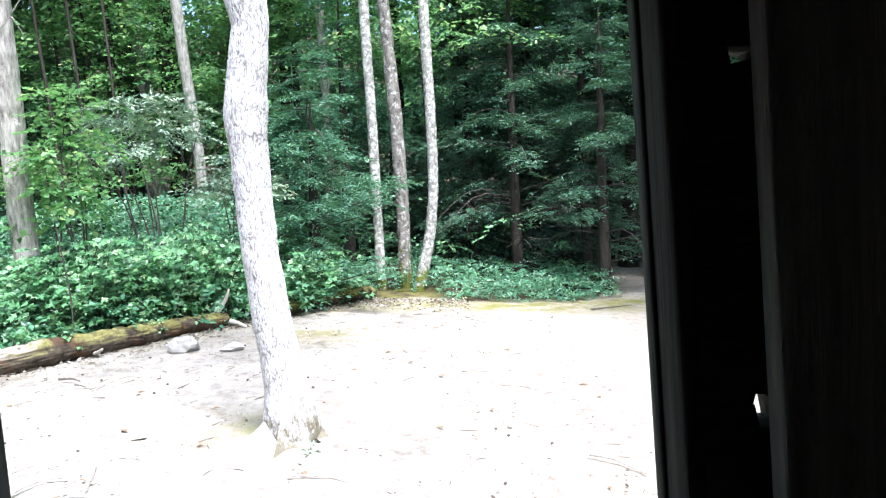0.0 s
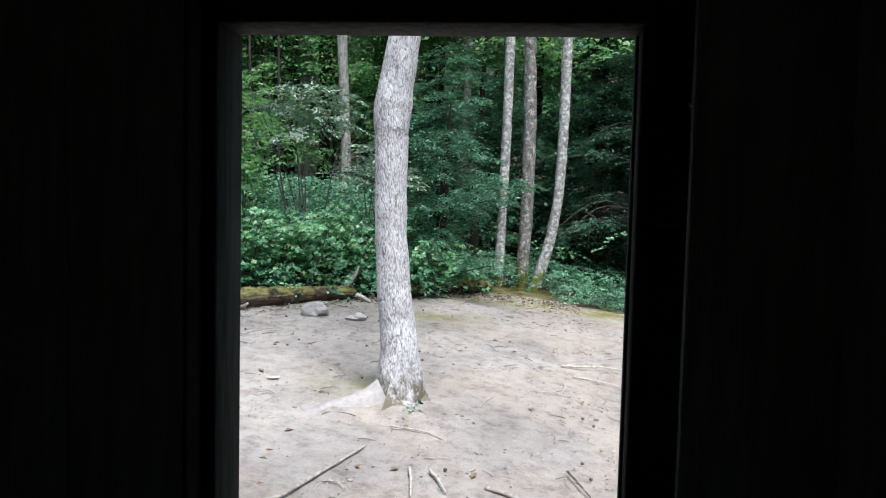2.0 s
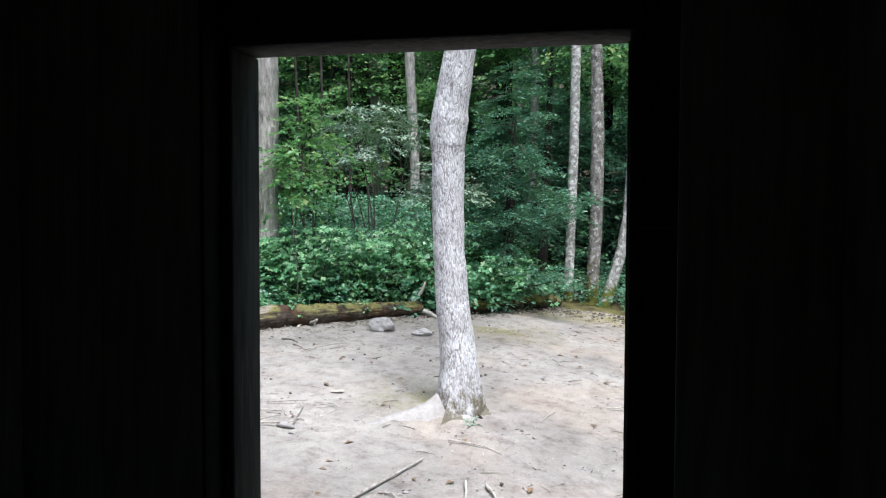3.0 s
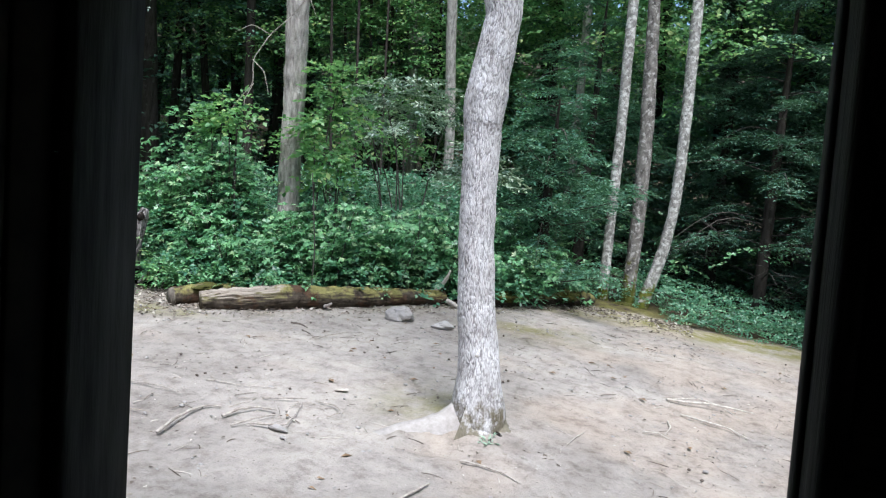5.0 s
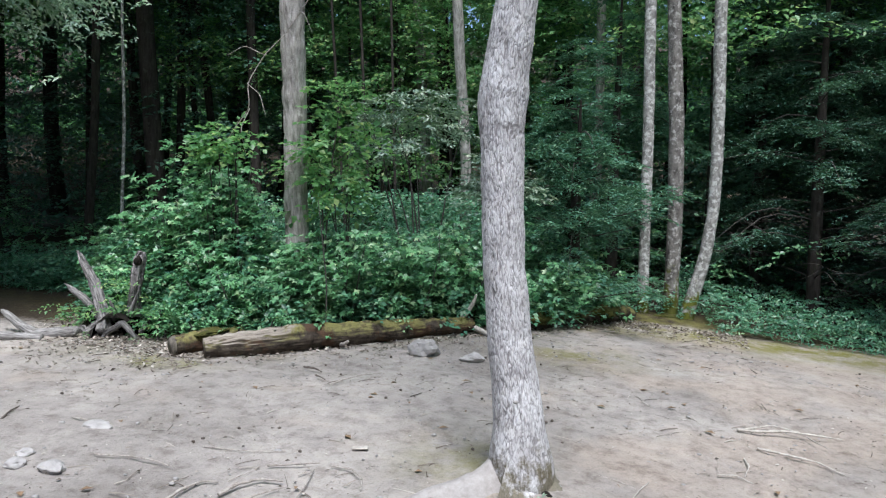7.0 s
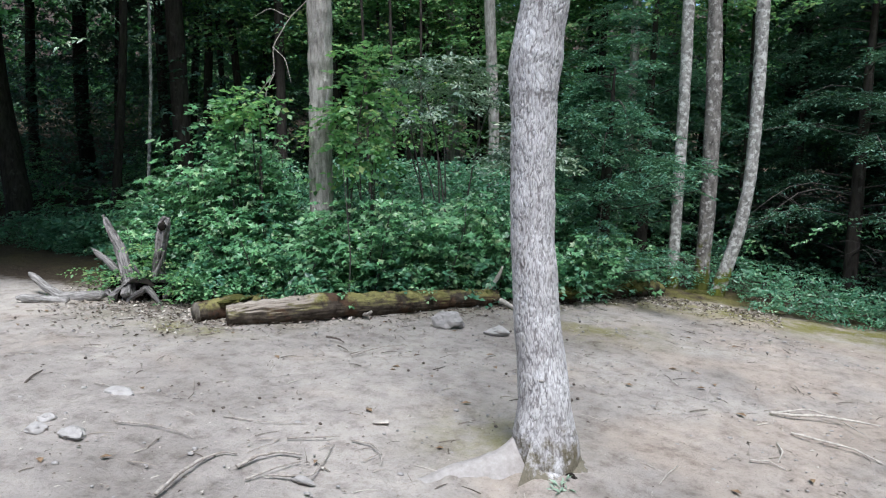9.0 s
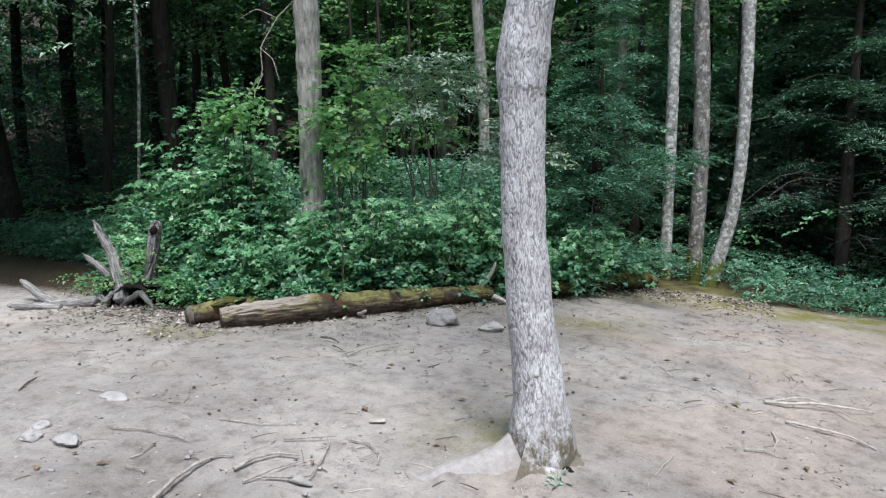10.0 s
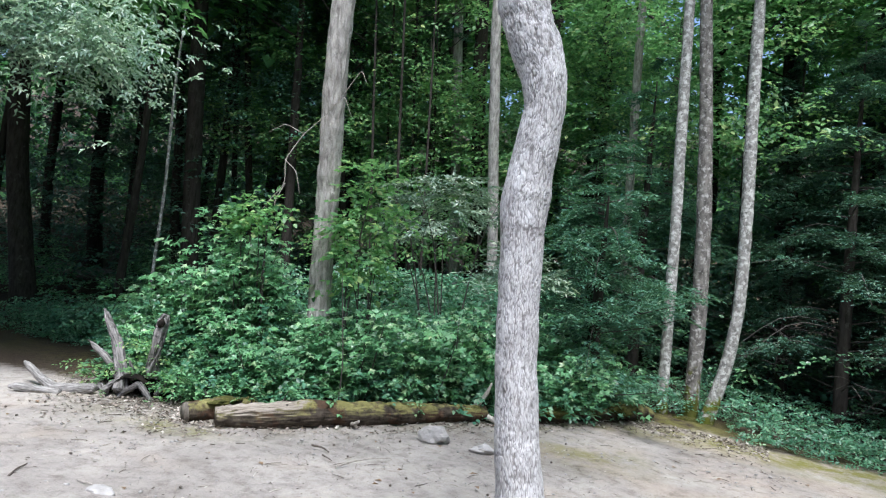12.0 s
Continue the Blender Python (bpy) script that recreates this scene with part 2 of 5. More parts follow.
M_LITTER = litter_mat()
M_DEADLEAF = plain_mat("dead_leaf", (0.12, 0.08, 0.05), (0.32, 0.215, 0.13), 20, 0.8)
M_LEAF_BUSH = leaf_mat("bush_leaf", (0.018, 0.085, 0.038), (0.19, 0.42, 0.215), (0.42, 0.57, 0.35), 0.34, 0.28, 0.65)
M_LEAF_FRESH = leaf_mat("maple_leaf", (0.07, 0.20, 0.085), (0.23, 0.45, 0.20), (0.54, 0.64, 0.29), 0.38, 0.55, 0.5)
M_LEAF_LAUREL = leaf_mat("laurel_leaf", (0.09, 0.16, 0.12), (0.34, 0.44, 0.36), (0.60, 0.65, 0.57), 0.32, 0.2, 0.6)
M_LEAF_HEM = leaf_mat("hemlock_needle", (0.03, 0.105, 0.075), (0.10, 0.24, 0.175), (0.25, 0.40, 0.28), 0.45, 0.2, 0.45)
# darker copy of the hemlock needle, with the woods' shade in its colour
M_LEAF_HEM_SHADE = leaf_mat("shaded_hemlock_needle", (0.03, 0.09, 0.07), (0.085, 0.19, 0.145), (0.19, 0.29, 0.22), 0.5, 0.15, 0.4)
M_LEAF_PALE = leaf_mat("pale_branch_leaf", (0.19, 0.31, 0.25), (0.38, 0.51, 0.43), (0.62, 0.70, 0.61), 0.34, 0.45, 0.7)
M_LEAF_CANOPY = leaf_mat("canopy_leaf", (0.045, 0.15, 0.065), (0.16, 0.37, 0.16), (0.32, 0.54, 0.26), 0.42, 0.62, 0.5)
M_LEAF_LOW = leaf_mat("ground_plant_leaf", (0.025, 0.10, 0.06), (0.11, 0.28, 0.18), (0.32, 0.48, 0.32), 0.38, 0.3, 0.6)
M_WOOD_IN = plain_mat("dark_old_boards", (0.22, 0.21, 0.20), (0.42, 0.40, 0.38), 5, 0.85, (8, 8, 0.5), 0.5)
M_WOOD_JAMB = plain_mat("weathered_jamb_wood", (0.03, 0.028, 0.027), (0.10, 0.095, 0.09), 5, 0.85, (8, 8, 0.6), 0.5)
M_WOOD_H = plain_mat("weathered_wall_logs", (0.045, 0.04, 0.035), (0.14, 0.125, 0.11), 5, 0.85, (0.5, 8, 8), 0.5)


# ---- mesh helpers ----
def link_mesh(name, mesh, mats, parent=None, label=""):
    for m in mats if isinstance(mats, (list, tuple)) else [mats]:
        mesh.materials.append(m)
    ob = new(name, mesh)
    if parent:
        ob.parent = parent
    if label:
        ob["label"] = label
    return ob


def part(name, geo, material, parent=None, label="", smooth=True):
    """geo: a bmesh, or a pair of vertices and faces."""
    mesh = bpy.data.meshes.new(name)
    if isinstance(geo, tuple):
        mesh.from_pydata([tuple(v) for v in geo[0]], [], geo[1])
    else:
        geo.to_mesh(mesh)
        geo.free()
    if smooth:
        mesh.polygons.foreach_set("use_smooth", [True] * len(mesh.polygons))
    mesh.update()
    if isinstance(geo, tuple) and len(geo) == 3:
        mesh.attributes.new("axis", "FLOAT_VECTOR", "POINT").data.foreach_set("vector", np.array(geo[2], np.float32).ravel())
    return link_mesh(name, mesh, material, parent, label)


def thing(name, label, category, group="", kind=""):
    return tagged(new(name), label, category, group, kind)


def unit(a):
    return a / np.maximum(np.linalg.norm(a, axis=-1, keepdims=True), 1e-9)


def smooth_path(points, count):
    """A rounded line through the points (x, y, z, radius)."""
    p = np.array(points, float)
    s = np.r_[0, np.cumsum(np.linalg.norm(np.diff(p[:, :3], axis=0), axis=1))]
    u = np.linspace(0, s[-1], count)
    q = np.stack([np.interp(u, s, p[:, k]) for k in range(p.shape[1])], 1)
    for _ in range(max(1, count // (3 * len(p)))):
        q[1:-1] = 0.25 * q[:-2] + 0.5 * q[1:-1] + 0.25 * q[2:]
    return q


def tube(points, rings=12, sides=8, rough=0.0, seed=0, ridges=0.0, grain=(26, 4.5), axis=False):
    """A closed tapering tube with an uneven skin through points of (x, y, z, radius)."""
    q = smooth_path(points, rings)
    c, r = q[:, :3], q[:, 3]
    d = unit(np.gradient(c, axis=0))
    ref = np.array([0.31, 0.95, 0.02]) if abs(d[:, 2]).mean() > 0.7 else np.array([0, 0, 1.0])
    a = unit(np.cross(d, ref))
    b = np.cross(d, a)
    th = np.linspace(0, 2 * np.pi, sides, endpoint=False)
    verts = []
    off = Vector((seed * 3.17, seed * 1.3, seed * 7.7))
    run = np.r_[0, np.cumsum(np.linalg.norm(np.diff(c, axis=0), axis=1))]
    along = []
    for i in range(rings):
        for t in th:
            n = a[i] * math.cos(t) + b[i] * math.sin(t)
            k = r[i]
            p = c[i] + n * k
            if rough:
                k += r[i] * rough * noise.noise(Vector(p) * (0.7 / max(r[i], 0.02)) + off)
            if ridges:
                w = Vector((math.cos(t) * r[i] * grain[0], math.sin(t) * r[i] * grain[0], run[i] * grain[1])) + off
                w += Vector((noise.noise(w * 0.5 + off), noise.noise(w * 0.5 - off), 0)) * 1.3
                cut = min(1.0, max(0.0, 1.05 - abs(noise.noise(w)) * 4.6))
                k -= ridges * cut
            verts.append(c[i] + n * k)
            along.append((math.cos(t) * r[i], math.sin(t) * r[i], run[i]))
    faces = []
    for i in range(rings - 1):
        for j in range(sides):
            k = (j + 1) % sides
            faces.append((i * sides + j, i * sides + k, i * sides + sides + k, i * sides + sides + j))
    faces.append(tuple(range(sides - 1, -1, -1)))
    faces.append(tuple(range((rings - 1) * sides, rings * sides)))
    return (verts, faces, along) if axis else (verts, faces)


def furrowed_trunk(points, rings, sides, seed, deep=0.006):
    """A thick trunk whose bark is a net of short upright ridges, with the depth of the furrows kept on the mesh for
    painting their shade.
    """
    q = smooth_path(points, rings)
    c, r = q[:, :3], q[:, 3]
    d = unit(np.gradient(c, axis=0))
    a = unit(np.cross(d, np.array([0.31, 0.95, 0.02])))
    b = np.cross(d, a)
    verts, furrow_shade = [], []
    for i in range(rings):
        z = c[i][2]
        gnarl = math.exp(-((z - 3.42) / 0.28) ** 2)
        collar = math.exp(-((z - 2.14) / 0.035) ** 2)
        lip = math.exp(-((z - 2.37) / 0.05) ** 2)
        for j in range(sides):
            t = 2 * math.pi * j / sides
            n = a[i] * math.cos(t) + b[i] * math.sin(t)
            w = Vector((math.cos(t) * 0.135 * 60, math.sin(t) * 0.135 * 60, z * 18.0)) + Vector((seed, seed, seed))
            wob = noise.noise(w * 0.35)
            w += Vector((wob, noise.noise(w * 0.35 + Vector((9, 4, 1))), 0.5 * wob)) * 1.0
            w += Vector((noise.noise(w * 1.7), noise.noise(w * 1.7 + Vector((5, 1, 7))), 1.4 * noise.noise(w * 1.4 + Vector((2, 6, 3))))) * 0.42
            f = noise.voronoi(w)[0]
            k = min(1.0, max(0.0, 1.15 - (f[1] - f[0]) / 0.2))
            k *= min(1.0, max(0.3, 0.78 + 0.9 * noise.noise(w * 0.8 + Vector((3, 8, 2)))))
            # collar cracks and scar are dark bark; the net's darkness is painted crevice shade
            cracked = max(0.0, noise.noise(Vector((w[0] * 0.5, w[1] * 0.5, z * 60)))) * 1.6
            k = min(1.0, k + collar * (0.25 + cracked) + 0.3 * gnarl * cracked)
            p = c[i] + n * r[i]
            if p[1] < 5.1:
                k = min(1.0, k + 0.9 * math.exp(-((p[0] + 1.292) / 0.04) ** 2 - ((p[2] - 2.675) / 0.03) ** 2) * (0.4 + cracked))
            e = r[i] * (1 + 0.06 * noise.noise(Vector(p) * 5 + Vector((seed, 0, 0))) + 0.10 * gnarl * noise.noise(Vector(p) * 13) + 0.03 * lip * (1 + noise.noise(Vector(p) * 20)))
            verts.append(c[i] + n * (e - deep * (1 + 0.8 * gnarl) * k))
            furrow_shade.append(k)
    faces = [(i * sides + j, i * sides + (j + 1) % sides, (i + 1) * sides + (j + 1) % sides, (i + 1) * sides + j) for i in range(rings - 1) for j in range(sides)]
    return (verts, faces), furrow_shade


def joined(geos):
    vs, fs = [], []
    for v, f in geos:
        k = len(vs)
        vs.extend(v)
        fs.extend(tuple(i + k for i in q) for q in f)
    return vs, fs


def blob(centre, size, seed=0, rough=0.25, detail=3, flat_base=None):
    bm = bmesh.new()
    bmesh.ops.create_icosphere(bm, subdivisions=detail, radius=1)
    off = Vector((seed * 5.1, seed * 2.3, seed))
    for v in bm.verts:
        k = 1 + rough * noise.noise(v.co * 1.1 + off) + rough * 0.4 * noise.noise(v.co * 3.1 + off)
        v.co = Vector((v.co.x * size[0] * k, v.co.y * size[1] * k, v.co.z * size[2] * k)) + Vector(centre)
        if flat_base is not None:
            v.co.z = max(v.co.z, flat_base)
    return bm


def leaf_arrays(C, D, U, L, per, size, width, rng, spread=0.8, droop=0.15, lobed=False):
    """Leaves on both sides of sprays that start at C, run along D for L, with the upper side towards U."""
    n = len(C)
    j = (np.arange(per) + 0.5) / per
    side = np.where(np.arange(per) % 2 == 0, 1.0, -1.0)
    S = unit(np.cross(D, U))
    P = C[:, None] + D[:, None] * (L[:, None, None] * j[None, :, None])
    P[..., 2] -= (j ** 2)[None, :] * L[:, None] * 0.25
    ld = D[:, None] * (1 - spread * 0.6) + S[:, None] * (side * spread)[None, :, None] + rng.normal(0, 0.28, (n, per, 3))
    ld[:, -1] = D + rng.normal(0, 0.15, (n, 3))
    ld = unit(ld.reshape(-1, 3))
    up = np.repeat(U, per, axis=0) + rng.normal(0, 0.3, (n * per, 3))
    up = unit(up - ld * (up * ld).sum(1, keepdims=True))
    w = np.cross(ld, up)
    P = P.reshape(-1, 3)
    s = (size * rng.uniform(0.6, 1.25, n * per))[:, None]
    base = P
    tip = P + ld * s - up * s * droop
    mid = P + ld * s * 0.45
    r = mid + w * s * width * 0.5 + up * s * 0.07
    q = mid - w * s * width * 0.5 + up * s * 0.07
    if lobed:
        arm = ld * 0.62 - up * droop * 0.5
        r2, q2 = P + (arm + w * width * 0.72) * s, P + (arm - w * width * 0.72) * s
        rn, qn = P + (ld * 0.6 + w * width * 0.2 + up * 0.03) * s, P + (ld * 0.6 - w * width * 0.2 + up * 0.03) * s
        return np.stack([base, r2, rn, tip, qn, q2], 1).reshape(-1, 3)
    return np.stack([base, r, tip, q], 1).reshape(-1, 3)


def leaf_mesh(name, v, corners=4):
    n = len(v) // corners
    k = np.arange(n)[:, None] * corners
    fans = corners - 2
    tri = np.concatenate([k + [0, i + 1, i + 2] for i in range(fans)], 1).reshape(-1)
    m = bpy.data.meshes.new(name)
    m.vertices.add(len(v))
    m.vertices.foreach_set("co", v.astype(np.float32).ravel())
    m.loops.add(len(tri))
    m.loops.foreach_set("vertex_index", tri.astype(np.int32))
    m.polygons.add(fans * n)
    m.polygons.foreach_set("loop_start", np.arange(0, 3 * fans * n, 3, dtype=np.int32))
    m.update(calc_edges=True)
    return m


def random_dirs(rng, n, low=-0.2):
    z = rng.uniform(low, 1, n)
    a = rng.uniform(0, 2 * np.pi, n)
    r = np.sqrt(np.maximum(0, 1 - z * z))
    return np.stack([r * np.cos(a), r * np.sin(a), z], 1)


def crown_leaves(rng, sprays, radii, per, size, width, length, low=-0.2, inner=0.45, lumps=7, flat=0.5, fan=0, fan_size=0.16):
    """Sprays in a lumpy ellipsoid round the origin, thinner inside, with gaps between the lumps."""
    d = random_dirs(rng, sprays * 3, low)
    heads = random_dirs(rng, lumps, low)
    near = (d @ heads.T).max(1)
    keep = near > rng.uniform(0.35, 1.0, len(d)) ** 1.2
    d = d[keep][:sprays]
    near = near[keep][:sprays]
    rad = rng.uniform(inner ** 2, 1, len(d)) ** 0.5 * (0.62 + 0.42 * near)
    C = d * rad[:, None] * np.array(radii)
    out = d.copy()
    out[:, 2] *= 0.35
    if fan:
        # sprays gather in flat fans with dark gaps between them
        k = max(3, len(C) // fan)
        pick = rng.integers(0, k, len(C))
        off = rng.normal(0, 1, C.shape) * fan_size * np.array([1, 1, 0.22])
        tilt = d[pick]
        off[:, 2] -= (off * tilt)[:, :2].sum(1) * 0.45
        C = C[pick] + off
        d = tilt
        out = off / fan_size + d * 0.8
        out[:, 2] *= 0.3
    D = unit(out + rng.normal(0, 0.45, out.shape) * np.array([1, 1, 0.4]))
    U = unit(np.array([0, 0, 1.0]) + d * flat + rng.normal(0, 0.2, d.shape))
    L = length * rng.uniform(0.6, 1.3, len(d))
    return C, D, U, L


def ground_z(x, y):
    """Lie of the land: falls gently to the east, rises to the woods."""
    x, y = np.asarray(x, float), np.asarray(y, float)
    s = np.clip(y, 3.5, 8.4)
    z = -0.17 - 0.2 * np.tanh(x / 2.5) + 0.05 * (s - 5)
    far = np.maximum(0, np.hypot(np.minimum(x + 8, 0) * 0.9, np.maximum(y - 9, 0)) - 3.0)
    hill = 0.34 * np.maximum(0, np.minimum(far, 90) - 17) * np.clip((y + 5) / 10, 0, 1)
    return z + hill + 0.1 * np.minimum(far, 17) * np.where(x < -4, 1.0, np.clip(1 - (x + 4) / 8, 0.25, 1))


def gz(x, y):
    return float(ground_z(x, y))


EDGE_X = [-30, -14, -9.4, -8.3, -7.5, -6.2, -4.9, -2.8, -1.4, 0.0, 1.75, 3.0, 6, 12, 40]
EDGE_Y = [8.0, 9.3, 9.3, 8.8, 7.7, 7.2, 7.2, 9.4, 11.5, 11.5, 11.4, 11.6, 12.0, 11, 8]


def build_ground():
    def axis(lo, a, b, hi, step):
        mid = np.arange(a, b, step)
        k = np.geomspace(step, 60, 34)
        up = b + np.cumsum(k)
        dn = a - np.cumsum(k)[::-1]
        return np.r_[dn[dn > lo], mid, up[up < hi]]
    xs = axis(-600, -8.5, 2.6, 600, 0.045)
    ys = axis(-600, 1.0, 10.0, 600, 0.045)
    X, Y = np.meshgrid(xs, ys)
    Z = ground_z(X, Y)
    flatx, flaty, z = X.ravel(), Y.ravel(), Z.ravel()
    rough = np.empty(len(z))
    for i in range(len(z)):
        x, y = flatx[i], flaty[i]
        if abs(x) < 60 and abs(y) < 60:
            rough[i] = 0.035 * noise.noise((x * 0.8, y * 0.8, 1)) + 0.016 * noise.noise((x * 2.7, y * 2.7, 5)) + 0.010 * noise.noise((x * 7, y * 7, 3)) + 0.009 * noise.noise((x * 17, y * 17, 9))
        else:
            rough[i] = 0
    dt = np.hypot(flatx + 1.15, flaty - 5.15)
    mound = 0.05 * np.exp(-(dt / 0.55) ** 2)
    # washed-out hollow in front of the pale root
    dip = 0.07 * np.exp(-((flatx + 1.33) / 0.28) ** 2 - ((flaty - 4.60) / 0.15) ** 2)
    z = z + rough + mound - dip
    inside = (flaty < 1.2) & (flaty > -3.2) & (abs(flatx) < 3.0)
    z = np.where(inside, np.minimum(z, -0.2), z)
    nx, ny = len(xs), len(ys)
    i = np.arange((ny - 1) * nx).reshape(ny - 1, nx)[:, :-1].ravel()
    quads = np.stack([i, i + 1, i + nx + 1, i + nx], 1)
    mesh = bpy.data.meshes.new("ground")
    mesh.vertices.add(nx * ny)
    mesh.vertices.foreach_set("co", np.stack([flatx, flaty, z], 1).astype(np.float32).ravel())
    mesh.loops.add(quads.size)
    mesh.loops.foreach_set("vertex_index", quads.astype(np.int32).ravel())
    mesh.polygons.add(len(quads))
    mesh.polygons.foreach_set("loop_start", np.arange(0, quads.size, 4, dtype=np.int32))
    mesh.update(calc_edges=True)
    mesh.polygons.foreach_set("use_smooth", [True] * len(quads))
    edge = np.interp(flatx, EDGE_X, EDGE_Y)
    over = flaty - edge
    foot = np.where(flatx > -0.6, 0.24, 0.46)
    litter_shade = np.clip(np.where(over < 0, foot + over * 0.36, foot + over * 0.9), 0, 1)
    # litter tone on the left path, deepened to paint in the trees' shade
    litter_shade = np.maximum(litter_shade, 0.8 * np.clip((flaty - 6.9) / 0.8, 0, 1) * np.clip((-7.0 - flatx) / 0.9, 0, 1))
    # soil and rubbish gathered at the foot of the lone tree
    litter_shade = np.maximum(litter_shade, 0.46 * np.exp(-((flatx + 0.82) / 0.24) ** 2 - ((flaty - 4.9) / 0.22) ** 2))
    # two trodden paths lead back into the woods
    lp = np.exp(-((flatx + 19.5) / 2.5) ** 2 - ((flaty - 16.6) / 2.2) ** 2)
    right = np.exp(-(((flatx - 3.6) - 0.13 * (flaty - 12)) / 0.9) ** 2) * (flaty > 10.5)
    litter_shade = np.clip(litter_shade * (1 - 0.75 * np.maximum(lp, right)), 0, 1)
    moss = np.exp(-((over + 0.5) / 0.6) ** 2) * (0.25 + 0.75 * np.clip((flatx + 2.8) / 1.0, 0, 1)) 
    moss = np.maximum(moss, 1.3 * np.exp(-((over + 0.2) / 0.5) ** 2) * np.clip((flatx + 0.9) / 0.8, 0, 1))
    moss = np.maximum(moss, np.exp(-((flatx + 0.7) / 0.8) ** 2 - ((flaty - 12.1) / 0.45) ** 2))
    moss = np.maximum(moss, 0.8 * np.exp(-((flatx + 1.5) / 0.7) ** 2 - ((flaty - 8.6) / 0.55) ** 2))
    moss = np.maximum(moss, 0.75 * np.exp(-((flatx + 1.6) / 0.4) ** 2 - ((flaty - 5.35) / 0.45) ** 2))
    moss = np.maximum(moss, 1.1 * np.exp(-((flatx + 5.25) / 0.6) ** 2 - ((flaty - 6.45) / 0.22) ** 2))
    for nm, arr in (("litter", litter_shade), ("moss", moss), ("tan", np.clip((flatx + 1.6) / 2.0, -0.5, 1))):
        at = mesh.attributes.new(nm, "FLOAT", "POINT")
        at.data.foreach_set("value", arr.astype(np.float32))
    return tagged(link_mesh("ground", mesh, M_GROUND), "pale trodden dirt clearing with dark leaf litter and painted shade under the trees", "ground", kind="structure")


build_ground()


# ---- cabin ----
def box(x0, x1, y0, y1, z0, z1, bevel=0.004):
    bm = bmesh.new()
    bmesh.ops.create_cube(bm, size=1)
    for v in bm.verts:
        v.co = Vector(((x0 + x1) / 2 + v.co.x * (x1 - x0), (y0 + y1) / 2 + v.co.y * (y1 - y0), (z0 + z1) / 2 + v.co.z * (z1 - z0)))
    if bevel:
        bmesh.ops.bevel(bm, geom=bm.edges[:], offset=bevel, segments=1, affect="EDGES")
    return bm


def slab(outline, y0, y1):
    """An upright board whose outline in x and z is given."""
    bm = bmesh.new()
    a = [bm.verts.new((x, y0, z)) for x, z in outline]
    b = [bm.verts.new((x, y1, z)) for x, z in outline]
    bm.faces.new(a)
    bm.faces.new(b[::-1])
    for i in range(len(a)):
        k = (i + 1) % len(a)
        bm.faces.new((a[k], a[i], b[i], b[k]))
    bmesh.ops.recalc_face_normals(bm, faces=bm.faces[:])
    return bm


DX0, DX1, DTOP, DOUT = -0.594, 0.253, 1.926, 0.915
wall = thing("wall_front", "dark weathered log wall of the hut with a door opening", "wall", kind="structure")
z = -0.3
heights = [0.28, 0.27, 0.29, 0.27, 0.28, 0.27, 0.27, 0.378]
for k, h in enumerate(heights):
    top = z + h
    part("board", box(-1.9, DX0 - 0.018, 0.85, DOUT - 0.004, z, top - 0.002, 0.008), M_WOOD_H, wall)
    z = top
# beside the jamb on the other side the courses meet at two small chinks of daylight
zs = [-0.3, 0.0, 0.27, 0.54, 0.81, 1.08, 1.366, 1.56, 1.794, 1.95]
for k in range(len(zs) - 1):
    lo, hi = zs[k], zs[k + 1] - 0.001
    line = [(DX1 + 0.018, lo), (1.9, lo), (1.9, hi), (DX1 + 0.018, hi)]
    if abs(lo - 1.366) < 0.01:
        line = [(DX1 + 0.018, lo), (0.355, lo), (0.359, lo + 0.012), (0.372, lo + 0.011), (0.384, lo + 0.004), (0.390, lo), (1.9, lo), (1.9, hi), (DX1 + 0.018, hi)]
    if abs(hi - 1.793) < 0.01:
        line = [(DX1 + 0.018, lo), (1.9, lo), (1.9, hi), (0.386, hi), (0.384, hi - 0.012), (0.350, hi - 0.019), (0.346, hi), (DX1 + 0.018, hi)]
    if abs(hi - 1.365) < 0.01:
        line = [(DX1 + 0.018, lo), (1.9, lo), (1.9, hi), (0.386, hi), (0.390, hi - 0.030), (0.362, hi - 0.030), (0.357, hi), (DX1 + 0.018, hi)]
    part("board", slab(line, 0.85, DOUT - 0.004), M_WOOD_H, wall, smooth=False)
part("board", box(-1.9, 1.9, 0.85, DOUT - 0.004, 2.01, 2.40, 0.0), M_WOOD_H, wall)
part("board", box(DX1 + 0.018, 1.9, 0.85, DOUT - 0.004, 1.952, 2.008, 0.006), M_WOOD_H, wall)

door = thing("door_1", "open doorway with a dark weathered timber frame", "doorway", kind="structure")
part("jamb", box(DX0 - 0.028, DX0, 0.80, DOUT, -0.05, DTOP, 0.004), M_WOOD_JAMB, door)
part("jamb", box(DX1, DX1 + 0.023, 0.80, DOUT, -0.05, DTOP, 0.004), M_WOOD_JAMB, door)
part("stop_strip", box(DX1 - 0.006, DX1, 0.875, DOUT - 0.01, -0.05, DTOP - 0.002, 0.002), M_WOOD_JAMB, door)
part("lintel", box(DX0 - 0.028, DX1 + 0.023, 0.80, DOUT, DTOP + 0.002, 2.016, 0.004), M_WOOD_JAMB, door)
part("sill", box(DX0 - 0.028, DX1 + 0.023, 0.78, DOUT + 0.03, -0.09, -0.052, 0.006), M_WOOD_JAMB, door)

